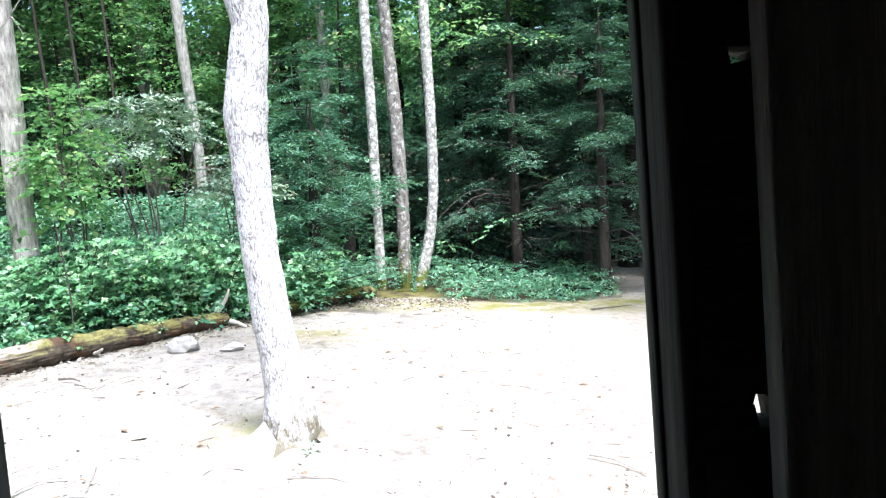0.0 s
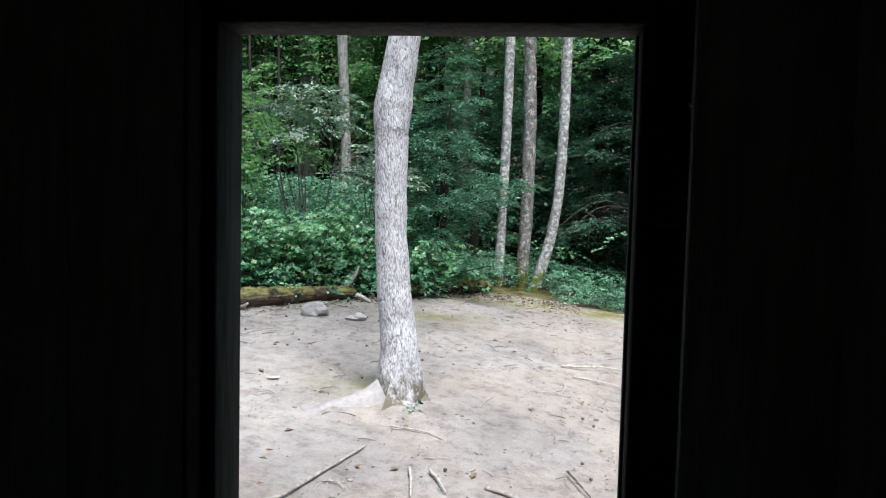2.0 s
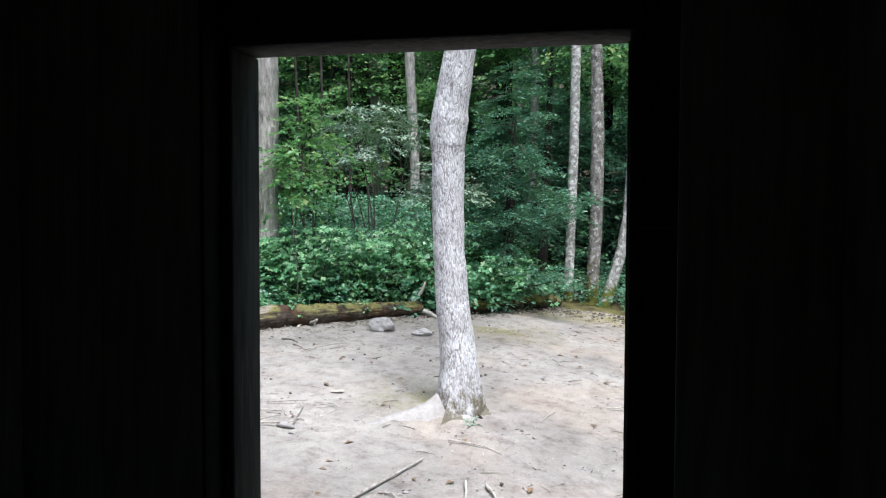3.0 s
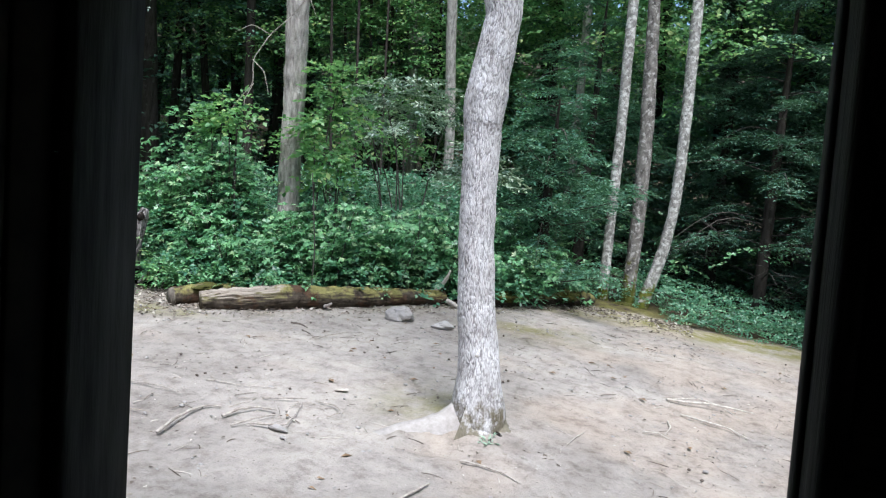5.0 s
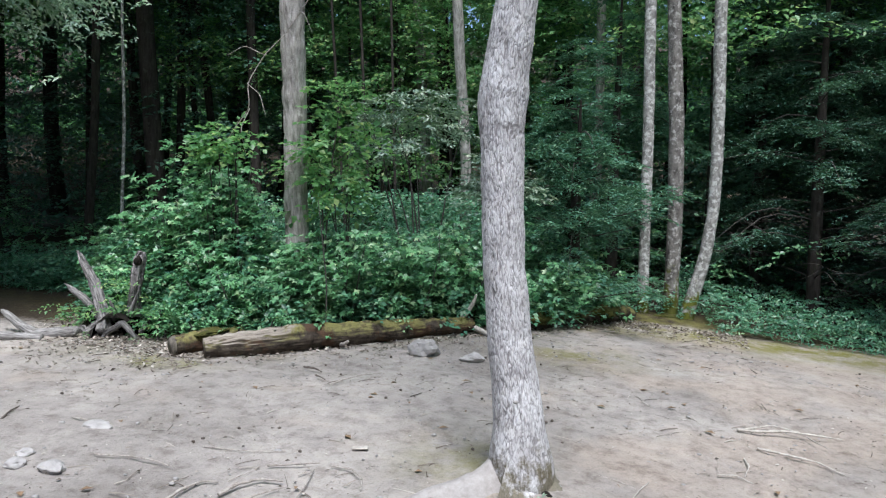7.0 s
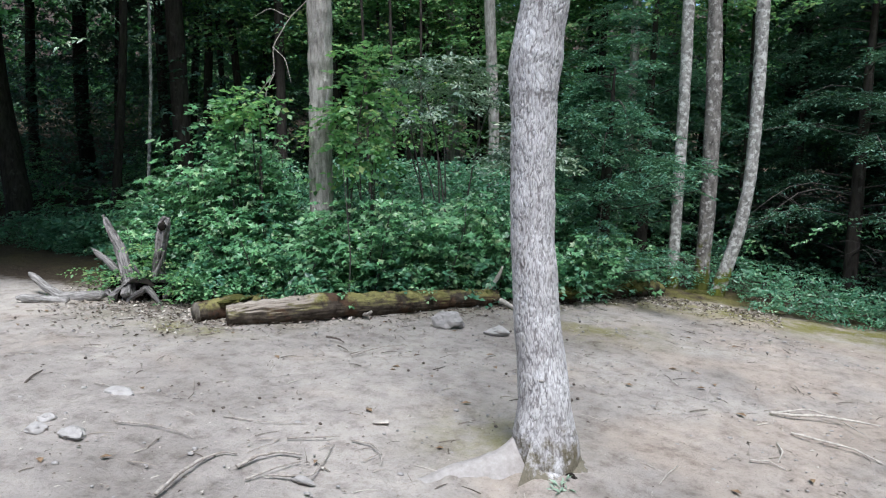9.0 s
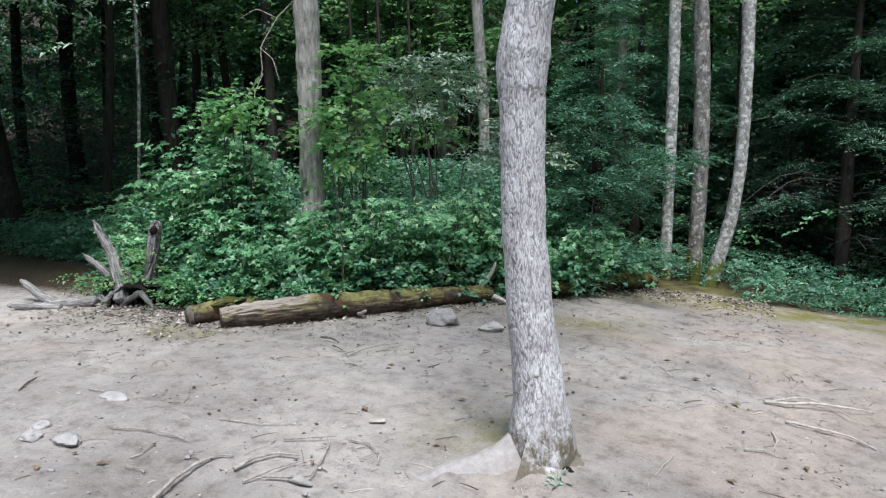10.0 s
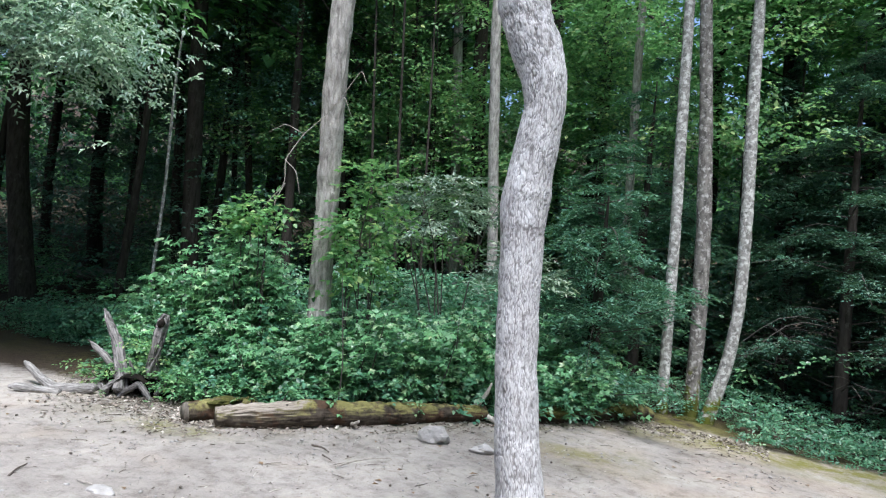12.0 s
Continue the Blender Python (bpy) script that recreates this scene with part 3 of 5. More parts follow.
lining = thing("wall_lining", "dark upright boards lining the inside of the hut", "wall", kind="structure")
for x0, x1 in [(0.341, 0.60), (0.603, 0.83), (0.833, 1.07), (1.073, 1.30), (1.303, 1.54), (1.543, 1.79)]:
    part("board", box(x0, x1, 0.74, 0.778, 0.0, 2.25, 0.0 if x0 < 0.35 else 0.004), M_WOOD_IN, lining)
for x0, x1 in [(-0.90, -0.636), (-1.13, -0.903), (-1.36, -1.133), (-1.60, -1.363), (-1.79, -1.603)]:
    part("board", box(x0, x1, 0.74, 0.778, 0.0, 2.25, 0.004), M_WOOD_IN, lining)
part("board", box(-0.634, 0.339, 0.74, 0.778, 2.03, 2.25, 0.004), M_WOOD_IN, lining)

# added strip: black colour stands for shade on the daylit board edge
part("trim", box(-0.634, -0.624, 0.738, 0.799, 0.0, 2.02, 0.002), M_SHADE_BLACK, lining, "black strip added to keep the board edge as dark as shade")

# the old front wall has settled sideways
for th in (wall, door, lining):
    for ob in th.children:
        for v in ob.data.vertices:
            v.co.x += 0.027 * (1.925 - v.co.z)

for nm, b in (("wall_back", (-1.9, 1.9, -2.2, -2.1, -0.3, 2.4)), ("wall_west", (-1.9, -1.8, -2.098, 0.848, -0.3, 2.4)), ("wall_east", (1.8, 1.9, -2.098, 0.848, -0.3, 2.4))):
    tagged(part(nm, box(*b), M_WOOD_IN), "plain dark board wall inside the hut", "wall", kind="structure")
tagged(part("ceiling", box(-1.798, 1.798, -2.098, 0.846, 2.26, 2.36), M_WOOD_IN), "dark board ceiling of the hut", "ceiling", kind="structure")
roof = bmesh.new()
for s in (-1, 1):
    v = [roof.verts.new(p) for p in ((s * 2.5, -2.6, 2.25), (s * 2.5, 1.15, 2.25), (0, 1.15, 3.3), (0, -2.6, 3.3), (s * 2.5, -2.6, 2.33), (s * 2.5, 1.15, 2.33), (0, 1.15, 3.38), (0, -2.6, 3.38))]
    for f in ((0, 1, 2, 3), (4, 5, 6, 7), (0, 1, 5, 4), (0, 3, 7, 4), (1, 2, 6, 5)):
        roof.faces.new([v[i] for i in f])
bmesh.ops.recalc_face_normals(roof, faces=roof.faces[:])
tagged(part("roof", roof, M_WOOD_H, smooth=False), "dark weathered board roof over the hut", "roof", kind="structure")
gable = slab([(-1.9, 2.402), (1.9, 2.402), (1.9, 2.485), (0, 3.28), (-1.9, 2.485)], 0.85, 0.91)
tagged(part("wall_gable", gable, M_WOOD_H, smooth=False), "dark weathered board gable of the hut", "wall", kind="structure")
floor = thing("floor", "dark worn plank floor inside the hut", "floor", kind="structure")
for k in range(12):
    x0 = -1.79 + k * 0.2985
    part("plank", box(x0, x0 + 0.2965, -2.09, 0.776, -0.06, 0.0, 0.003), M_WOOD_IN, floor)


# ---- the tree in the clearing ----
def root_flare(x, y, degrees, length, high, wide, seed):
    """A root that runs out from a trunk, high and broad at the trunk and thin at its tip."""
    a = radians(degrees)
    d, p = np.array([math.cos(a), math.sin(a)]), np.array([-math.sin(a), math.cos(a)])
    nu, nv = 46, 25
    vs, fs = [], []
    for i in range(nu):
        u = i / (nu - 1)
        for j in range(nv):
            v = -1 + 2 * j / (nv - 1)
            w = wide * (1 - u) ** 1.15 * (1 + 0.35 * noise.noise((u * 5, seed, v * 0.6))) + 0.035
            sway = 0.16 * noise.noise((u * 2.6, seed * 3.1, 7)) * u
            q = np.array([x, y]) + d * (u * length) + p * (v * w + sway)
            h = (high * (1 - u) ** 2.1 + 0.035 * (1 - u * u)) * max(0.0, 1 - v * v) ** 1.5
            h *= 1 + 0.16 * noise.noise((u * 6, v * 1.2, seed + 4)) + 0.08 * noise.noise((u * 20, v * 4, seed + 9))
            vs.append((q[0], q[1], gz(q[0], q[1]) - (0.10 if abs(v) > 0.99 else 0.0) + h))
    for i in range(nu - 1):
        for j in range(nv - 1):
            k = i * nv + j
            fs.append((k, k + 1, k + nv + 1, k + nv))
    return vs, fs


def tree_in_clearing():
    t = thing("ash_tree", "grey furrowed bent tree trunk with mossy foot in bare dirt", "tree")
    line = [(-1.165, 5.13, -0.30, 0.23), (-1.165, 5.12, -0.02, 0.212), (-1.18, 5.11, 0.16, 0.188), (-1.187, 5.10, 0.36, 0.156), (-1.255, 5.1, 0.84, 0.136),
            (-1.302, 5.1, 1.31, 0.130), (-1.324, 5.1, 1.77, 0.132), (-1.334, 5.1, 2.1, 0.138), (-1.338, 5.1, 2.3, 0.152), (-1.318, 5.1, 2.5, 0.142), (-1.298, 5.1, 2.66, 0.138),
            (-1.262, 5.1, 2.94, 0.132), (-1.285, 5.1, 3.14, 0.150), (-1.37, 5.1, 3.37, 0.168), (-1.455, 5.1, 3.60, 0.166), (-1.52, 5.1, 4.0, 0.15),
            (-1.47, 5.15, 5.0, 0.14), (-1.35, 5.2, 6.5, 0.12), (-1.3, 5.3, 8.5, 0.09), (-1.2, 5.3, 10.5, 0.04)]
    geo, furrow_shade = furrowed_trunk(line[:16], 580, 270, 3, 0.006)
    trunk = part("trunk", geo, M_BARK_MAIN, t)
    trunk.data.attributes.new("furrow_shade", "FLOAT", "POINT").data.foreach_set("value", np.array(furrow_shade, np.float32))
    part("upper_trunk", tube([line[15]] + line[16:], 30, 16, 0.08, 4), M_BARK_MAIN, t)
    for k, (ang, length, high, wide, mat, lab) in enumerate([
            (217, 0.80, 0.25, 0.24, M_ROOT, "pale foot-worn root flare"), (300, 0.52, 0.10, 0.045, M_ROOT, "pale foot-worn root flare"),
            (350, 0.40, 0.30, 0.30, M_BARK_MAIN, ""), (310, 0.38, 0.30, 0.26, M_BARK_MAIN, ""), (270, 0.36, 0.36, 0.2, M_BARK_MAIN, ""), (190, 0.42, 0.4, 0.2, M_BARK_MAIN, ""), (60, 0.4, 0.26, 0.13, M_BARK_MAIN, ""), (170, 0.36, 0.24, 0.13, M_BARK_MAIN, "")]):
        part("root", root_flare(-1.17, 5.12, ang, length, high, wide, k), mat, t, lab)
    # solid black lump where a crack at the foot lies in shade
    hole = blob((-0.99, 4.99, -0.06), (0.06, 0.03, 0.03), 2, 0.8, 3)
    part("rot_hole", hole, M_SHADE_BLACK, trunk, "black lump standing for the shade in a foot crack")
    knot = blob((-1.172, 4.965, 0.50), (0.016, 0.016, 0.015), 3, 0.5, 3)
    part("knot", knot, M_BARK_BROWN, trunk)
    rng = np.random.default_rng(21)
    for k in range(7):
        a = k * 0.9 + 0.3
        z0 = 5.6 + k * 0.6
        part("limb", tube([(-1.4, 5.18, z0, 0.05), (-1.4 + 1.0 * math.cos(a), 5.2 + 1.0 * math.sin(a), z0 + 0.8, 0.035), (-1.4 + 2.1 * math.cos(a), 5.2 + 2.1 * math.sin(a), z0 + 1.3, 0.012)], 9, 7, 0.1, k), M_BARK_MAIN, t)
    C, D, U, L = crown_leaves(rng, 700, (2.4, 2.4, 2.2), 6, 0.1, 0.55, 0.45, -0.6)
    v = leaf_arrays(C, D, U, L, 6, 0.12, 0.55, rng)
    ob = link_mesh("crown", leaf_mesh("crown", v), M_LEAF_CANOPY, t)
    ob.location = (-1.3, 5.2, 8.6)


tree_in_clearing()


# ---- trees at the edge ----
def slim_tree(name, label, line, mat, sides=20, rings=60, group="", rough=0.12, crown=True, seed=1, ridges=0.004):
    t = thing(name, label, "tree", group)
    part("trunk", tube(line, rings, sides, rough, seed, ridges, (30, 3)), mat, t)
    if crown:
        x, y, z = line[-1][:3]
        rng = np.random.default_rng(seed + 50)
        for k in range(4):
            a = seed + k * 1.7
            part("limb", tube([(x, y, z - 2.2 + k * 0.4, 0.035), (x + 0.8 * math.cos(a), y + 0.8 * math.sin(a), z - 1.5 + k * 0.4, 0.022), (x + 1.6 * math.cos(a), y + 1.6 * math.sin(a), z - 1.2 + k * 0.5, 0.008)], 7, 6, 0.1, k), mat, t)
        C, D, U, L = crown_leaves(rng, 210, (2.3, 2.3, 1.9), 6, 0.1, 0.55, 0.5, -0.6)
        ob = link_mesh("crown", leaf_mesh("crown", leaf_arrays(C, D, U, L, 6, 0.15, 0.6, rng)), M_LEAF_CANOPY, t)
        ob.location = (x, y, z)
    return t


def farther(line, f=1.047):
    """The same line seen from the doorway, f times as far off."""
    return [(-0.022 + (x + 0.022) * f, 0.853 + (y - 0.853) * f, 1.804 + (z - 1.804) * f, r * f) for x, y, z, r in line]


slim_tree("slim_tree", "slender pale lichen-spotted tree on a mossy shared base", farther([(-1.05, 12.0, -0.1, 0.10), (-1.054, 12.0, 0.37, 0.086), (-1.051, 12.0, 1.54, 0.084), (-1.051, 12.0, 2.9, 0.084), (-1.075, 12.0, 4.6, 0.085), (-1.09, 12.0, 6.2, 0.08), (-1.15, 12.1, 9.5, 0.05)]), M_BARK_PALE, group="three trees at the clearing edge", seed=2)
slim_tree("slim_tree", "slender grey mottled tree with mossy foot at the clearing edge", farther([(-0.66, 12.0, -0.1, 0.15), (-0.65, 12.0, 0.4, 0.112), (-0.621, 12.0, 1.58, 0.112), (-0.653, 12.0, 3.08, 0.114), (-0.729, 12.0, 4.6, 0.10), (-0.839, 12.0, 6.16, 0.095), (-1.0, 12.1, 10, 0.05)]), M_BARK_MOTTLED, group="three trees at the clearing edge", seed=3)
slim_tree("slim_tree", "pale lichen-spotted tree that bends outward from its mossy foot", farther([(-0.50, 11.95, -0.15, 0.15), (-0.43, 11.95, 0.1, 0.115), (-0.356, 12.0, 0.387, 0.10), (-0.194, 12.0, 0.976, 0.092), (-0.085, 12.0, 1.8, 0.086), (-0.067, 12.0, 2.95, 0.088), (-0.089, 12.0, 4.35, 0.09), (-0.10, 12.0, 5.8, 0.088), (-0.09, 12.0, 9.8, 0.05)]), M_BARK_PALE, group="three trees at the clearing edge", seed=4)
slim_tree("edge_tree", "straight grey-brown tree with peeling bark behind the bushes", [(-5.16, 8.85, 0.1, 0.19), (-5.17, 8.85, 1.0, 0.165), (-5.2, 8.85, 1.7, 0.155), (-5.13, 8.7, 2.9, 0.150), (-5.0, 8.4, 4.3, 0.150), (-4.93, 8.3, 5.2, 0.15), (-4.8, 8.3, 9.5, 0.07)], M_BARK_BROWN, 70, 170, seed=5, ridges=0.016)
slim_tree("background_tree", "thin straight brown tree standing behind the shrub", [(-4.70, 14.2, 0.3, 0.12), (-4.66, 14.1, 2.4, 0.105), (-4.67, 13.6, 4.6, 0.105), (-4.67, 13.1, 6.9, 0.10), (-4.65, 13, 11, 0.05)], M_BARK_BROWN, 14, 40, seed=6)
slim_tree("background_tree", "thin brown tree with a slight bend in its trunk", [(-2.5, 15.35, 0.3, 0.095), (-2.38, 15.35, 1.84, 0.09), (-2.28, 15.34, 2.5, 0.085), (-2.24, 15.0, 3.6, 0.085), (-2.16, 14.2, 7.1, 0.08), (-2.1, 14.2, 11, 0.04)], M_BARK_BROWN, 14, 40, seed=7)
slim_tree("background_tree", "straight brown tree deeper in the woods behind the laurel", [(-6.3, 16.5, 0.4, 0.15), (-6.44, 16.5, 2.14, 0.13), (-6.7, 16.5, 5.4, 0.125), (-6.95, 16.5, 8.55, 0.11), (-7.1, 16.5, 11.5, 0.05)], M_BARK_BROWN, 14, 40, seed=8)
slim_tree("background_tree", "very thin pale pole of a young tree in the dark woods", [(-10.31, 11.0, 0.0, 0.036), (-10.31, 11.0, 1.47, 0.032), (-10.24, 11.0, 3.2, 0.03), (-10.29, 11.0, 5.12, 0.026), (-10.2, 11.0, 7.5, 0.01)], M_BARK_PALE, 10, 40, seed=9, crown=False, ridges=0.0)
tagged(part("moss_hump", blob((-0.68, 12.42, 0.0), (0.40, 0.16, 0.12), 8, 0.5, 4), M_MOSS), "mossy hump round the feet of the slender trees", "moss")

# deeper woods: dark trunks with crowns that close the sky
# x, y, radius and how far the trunk leans sideways for each metre of height
# the ones beside and behind the hut are unseen, added to block sky light
WOODS = [(-6.2, 17, 0.2, -0.04), (-11.5, 19.5, 0.24, -0.008), (-8.8, 20.5, 0.2, 0.024), (-5, 19.5, 0.2, -0.032), (-3.6, 18, 0.16, 0), (-1.2, 18.6, 0.2, 0.032), (0.8, 17.2, 0.17, -0.024),
         (2.3, 18.4, 0.24, 0.008), (4.2, 16, 0.2, 0.04), (5.9, 14.2, 0.24, -0.016), (6.8, 18.5, 0.2, 0.016), (8.5, 13, 0.25, -0.04), (-20.5, 16.5, 0.16, -0.008), (-19, 10.5, 0.3, 0.024),
         (-16.5, 8, 0.28, -0.032), (-18.2, 20, 0.3, 0), (-14.5, 22.5, 0.28, 0.032), (-10.2, 24.5, 0.25, -0.024), (-6.6, 24, 0.25, 0.008), (-2.6, 23, 0.25, 0.04), (1, 23.5, 0.25, -0.016),
         (4.8, 22.5, 0.25, 0.016), (9, 20, 0.25, -0.04), (-22, 15, 0.3, -0.008), (-7.6, 18, 0.11, 0.024), (-4.2, 16.2, 0.08, -0.032), (-0.2, 15.2, 0.08, 0), (-16, 18.3, 0.13, 0.032),
         (-9, 18.9, 0.12, -0.024), (-13.3, 18.6, 0.1, 0.008), (-18.6, 13.4, 0.12, 0.04), (-12.4, 21.5, 0.2, -0.016), (-17, 22.8, 0.2, 0.016), (-20, 18, 0.24, -0.04), (-8.2, 23, 0.18, -0.008),
         (-21, 12.4, 0.2, 0.024), (12, 9, 0.25, -0.032), (13, 3, 0.25, 0), (-17, 3, 0.25, 0.032), (-12.8, 1.2, 0.28, -0.024), (-14.2, 5.6, 0.26, 0.008), (-14.5, -3, 0.25, 0.04),
         (11, -4, 0.25, -0.016), (-8, -8, 0.25, 0.016), (0, -9, 0.25, -0.04), (7, -9, 0.25, -0.008), (-14.4, 11.5, 0.247, -0.173), (-12.81, 12.5, 0.094, 0.065), (-13.55, 15, 0.125, -0.121),
         (-11.65, 13.5, 0.208, -0.067), (-12.54, 15, 0.108, 0.003), (-12.4, 16, 0.076, -0.119), (-11.58, 15.5, 0.102, -0.11), (-9.41, 14, 0.114, -0.07), (-11.81, 17, 0.063, -0.091), (-9.15, 16, 0.085, -0.101),
         (0.7, 17, 0.088, -0.032), (-6.95, 13.5, 0.031, -0.063), (-7.8, 15.5, 0.037, -0.063), (-6.37, 13.5, 0.031, -0.065), (-7.07, 15.5, 0.04, -0.06), (-5.83, 13.5, 0.028, -0.056), (-6.5, 15.5, 0.037, -0.057),
         # the last, unseen at (7.8, 7.2), is added to shade the ground at right
         (-5.41, 15.5, 0.034, -0.054), (7.8, 7.2, 0.24, 0)]
crown_rng = np.random.default_rng(5)
CROWNS = []
for k in range(4):
    C, D, U, L = crown_leaves(crown_rng, 560, (3.4, 3.4, 3.0), 6, 0.2, 0.6, 0.7, -0.7, 0.3, 12)
    CROWNS.append(leaf_mesh("crown", leaf_arrays(C, D, U, L, 6, 0.36, 0.62, crown_rng)))
    CROWNS[-1].materials.append(M_LEAF_CANOPY)
for k, (x, y, r, tilt) in enumerate(WOODS):
    t = thing("forest_tree", "tall dark-trunked forest tree deep in shade", "tree", "forest trees")
    z0 = gz(x, y)
    a = k * 2.4
    h = 9.5 + 4 * crown_rng.random()
    lx, ly = tilt * h, 0.3 * math.sin(a)
    bend = 0.9 * r * math.cos(a)
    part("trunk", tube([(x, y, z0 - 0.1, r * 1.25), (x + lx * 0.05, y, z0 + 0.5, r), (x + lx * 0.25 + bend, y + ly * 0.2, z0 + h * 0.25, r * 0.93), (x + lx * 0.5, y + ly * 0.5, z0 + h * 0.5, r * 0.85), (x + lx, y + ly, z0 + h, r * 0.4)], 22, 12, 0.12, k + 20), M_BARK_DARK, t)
    for j in range(3):
        b = a + 2.1 * j
        zz = z0 + h * (0.55 + 0.1 * j)
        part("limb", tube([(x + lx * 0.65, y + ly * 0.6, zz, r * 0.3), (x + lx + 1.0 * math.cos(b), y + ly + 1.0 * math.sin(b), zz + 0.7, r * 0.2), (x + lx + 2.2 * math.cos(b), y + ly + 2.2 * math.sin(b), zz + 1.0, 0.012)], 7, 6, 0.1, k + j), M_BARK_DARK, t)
    ob = new("crown", CROWNS[k % 4])
    ob.parent = t
    ob.location = (x + lx, y + ly, z0 + h * 0.86)
    ob.rotation_euler = (0, 0, a)
    # crown scale tunes how much sky light gets through
    s = (0.85 + 0.3 * crown_rng.random()) * (1.05 if x > 1.5 else 0.3 if x > -12 and y < 24 else 1.15)
    ob.scale = (s, s, s)


# ---- shrubs ----
def shrub(name, label, x, y, radii, sprays, per, size, width, length, mat, seed, low=0.0, stems=7, base=0.0, category="bush", group="", flat=0.5, inner=0.45, lumps=8, lift=0.35, fan=0, fan_size=0.16):
    rng = np.random.default_rng(seed)
    t = thing(name, label, category, group)
    z0 = gz(x, y) + base
    C, D, U, L = crown_leaves(rng, sprays, radii, per, size, width, length, low, inner, lumps, flat, fan, fan_size)
    v = leaf_arrays(C, D, U, L, per, size, width, rng)
    zc = z0 + radii[2] * lift
    ob = link_mesh("leaves", leaf_mesh("leaves", v), mat, t)
    ob.location = (x, y, zc)
    picks = rng.integers(0, len(C), stems)
    for k in picks:
        e = np.array([x, y, zc]) + C[k]
        b = np.array([x + rng.normal(0, 0.12), y + rng.normal(0, 0.12), z0 - base - 0.05])
        m = b * 0.45 + e * 0.55 + np.array([0, 0, 0.25 * abs(e[2] - b[2])])
        part("stem", tube([(*b, 0.016), (*m, 0.010), (*e, 0.003)], 8, 5, 0.15, int(k) % 97), M_TWIG, t)
    return t


def thicket(x, y, rx, ry, top, stems, size, mat, seed, label, node=0.125, reach=0.30, lobed=True):
    """A bush of arching shoots, each with flat sprays of leaves in tiers, over a low dense skirt."""
    rng = np.random.default_rng(seed)
    t = thing("bush", label, "bush", "bushes behind the log")
    z0 = gz(x, y)
    Cs, Ds, Us, Ls = [], [], [], []
    for k in range(stems):
        a, q = rng.uniform(0, 2 * math.pi), math.sqrt(rng.random())
        out = np.array([math.cos(a) * rx, math.sin(a) * ry, 0.0])
        foot = np.array([x, y, z0]) + out * q * 0.7
        h = (top - z0) * (1 - 0.5 * q * q * rng.random()) * rng.uniform(0.62, 1.0)
        tip = foot + out * (0.25 + 0.35 * q) + np.array([0, 0, h])
        knee = foot * 0.5 + tip * 0.5 - out * 0.12 + np.array([rng.normal(0, 0.06), rng.normal(0, 0.06), 0.06 * h])
        u = np.arange(0.22 * h, h, node) / h
        line = np.outer((1 - u) ** 2, foot) + np.outer(2 * u * (1 - u), knee) + np.outer(u ** 2, tip)
        turn = rng.uniform(0, 6.28)
        for i, c in enumerate(line):
            for side in range(3):
                b = turn + 1.9 * i + side * 2.1 + rng.normal(0, 0.3)
                d = np.array([math.cos(b), math.sin(b), rng.uniform(-0.15, 0.35)])
                Cs.append(c + d * 0.05)
                Ds.append(d)
                Us.append(np.array([0.08, -0.4, 1.0]) + rng.normal(0, 0.2, 3))
                Ls.append(reach * (1.1 - 0.6 * u[i]) * rng.uniform(0.6, 1.3))
        if k < 9:
            part("stem", tube([(*foot, 0.012), (*((foot + knee * 2 + tip) / 4), 0.009), (*tip, 0.003)], 8, 5, 0.1, k), M_TWIG, t)
    C, D, U, L = np.array(Cs), unit(np.array(Ds)), unit(np.array(Us)), np.array(Ls)
    v = leaf_arrays(C, D, U, L, 6, size, 0.85 if lobed else 0.6, rng, 0.85, 0.2, lobed)
    link_mesh("leaves", leaf_mesh("leaves", v, 6 if lobed else 4), mat, t)
    C, D, U, L = crown_leaves(rng, 330, (rx * 0.95, ry * 0.95, (top - z0) * 0.52), 7, 0.08, 0.62, 0.24, -0.3, 0.3, 9, 0.5, 11)
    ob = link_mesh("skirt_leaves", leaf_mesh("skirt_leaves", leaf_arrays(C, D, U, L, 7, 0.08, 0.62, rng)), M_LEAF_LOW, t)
    ob.location = (x, y, z0 + (top - z0) * 0.16)
    return t


GREEN, DEEP = "leafy green bush of arching shoots behind the log", "deep green bush in the shade of the woods"
BUSHES = [(-6.95, 8.4, 0.5, 0.5, 2.15, GREEN), (-6.35, 8.35, 0.55, 0.5, 2.55, GREEN), (-5.82, 8.3, 0.4, 0.4, 2.35, GREEN), (-7.6, 8.7, 0.6, 0.5, 1.45, GREEN), (-8.3, 9.3, 0.6, 0.5, 1.1, DEEP),
          (-5.2, 7.85, 0.7, 0.42, 1.0, GREEN), (-5.75, 8.0, 0.45, 0.35, 1.3, GREEN), (-7.0, 7.9, 0.5, 0.3, 1.1, GREEN), (-4.45, 8.5, 0.75, 0.6, 1.5, GREEN), (-3.8, 8.9, 0.8, 0.65, 1.55, GREEN), (-3.3, 9.6, 0.8, 0.7, 1.65, GREEN),
          (-2.6, 10.3, 0.75, 0.7, 1.45, GREEN), (-2.1, 11.2, 0.8, 0.6, 1.3, GREEN), (-6.2, 9.7, 1.0, 0.8, 1.9, DEEP), (-4.75, 9.9, 1.0, 0.9, 1.6, DEEP), (-3.9, 10.6, 1.0, 0.9, 1.6, DEEP),
          (-9.5, 10.2, 1.0, 0.7, 1.0, DEEP), (-10.6, 10.3, 1.0, 0.7, 0.9, DEEP), (-11.9, 10.8, 1.2, 0.7, 0.9, DEEP)]
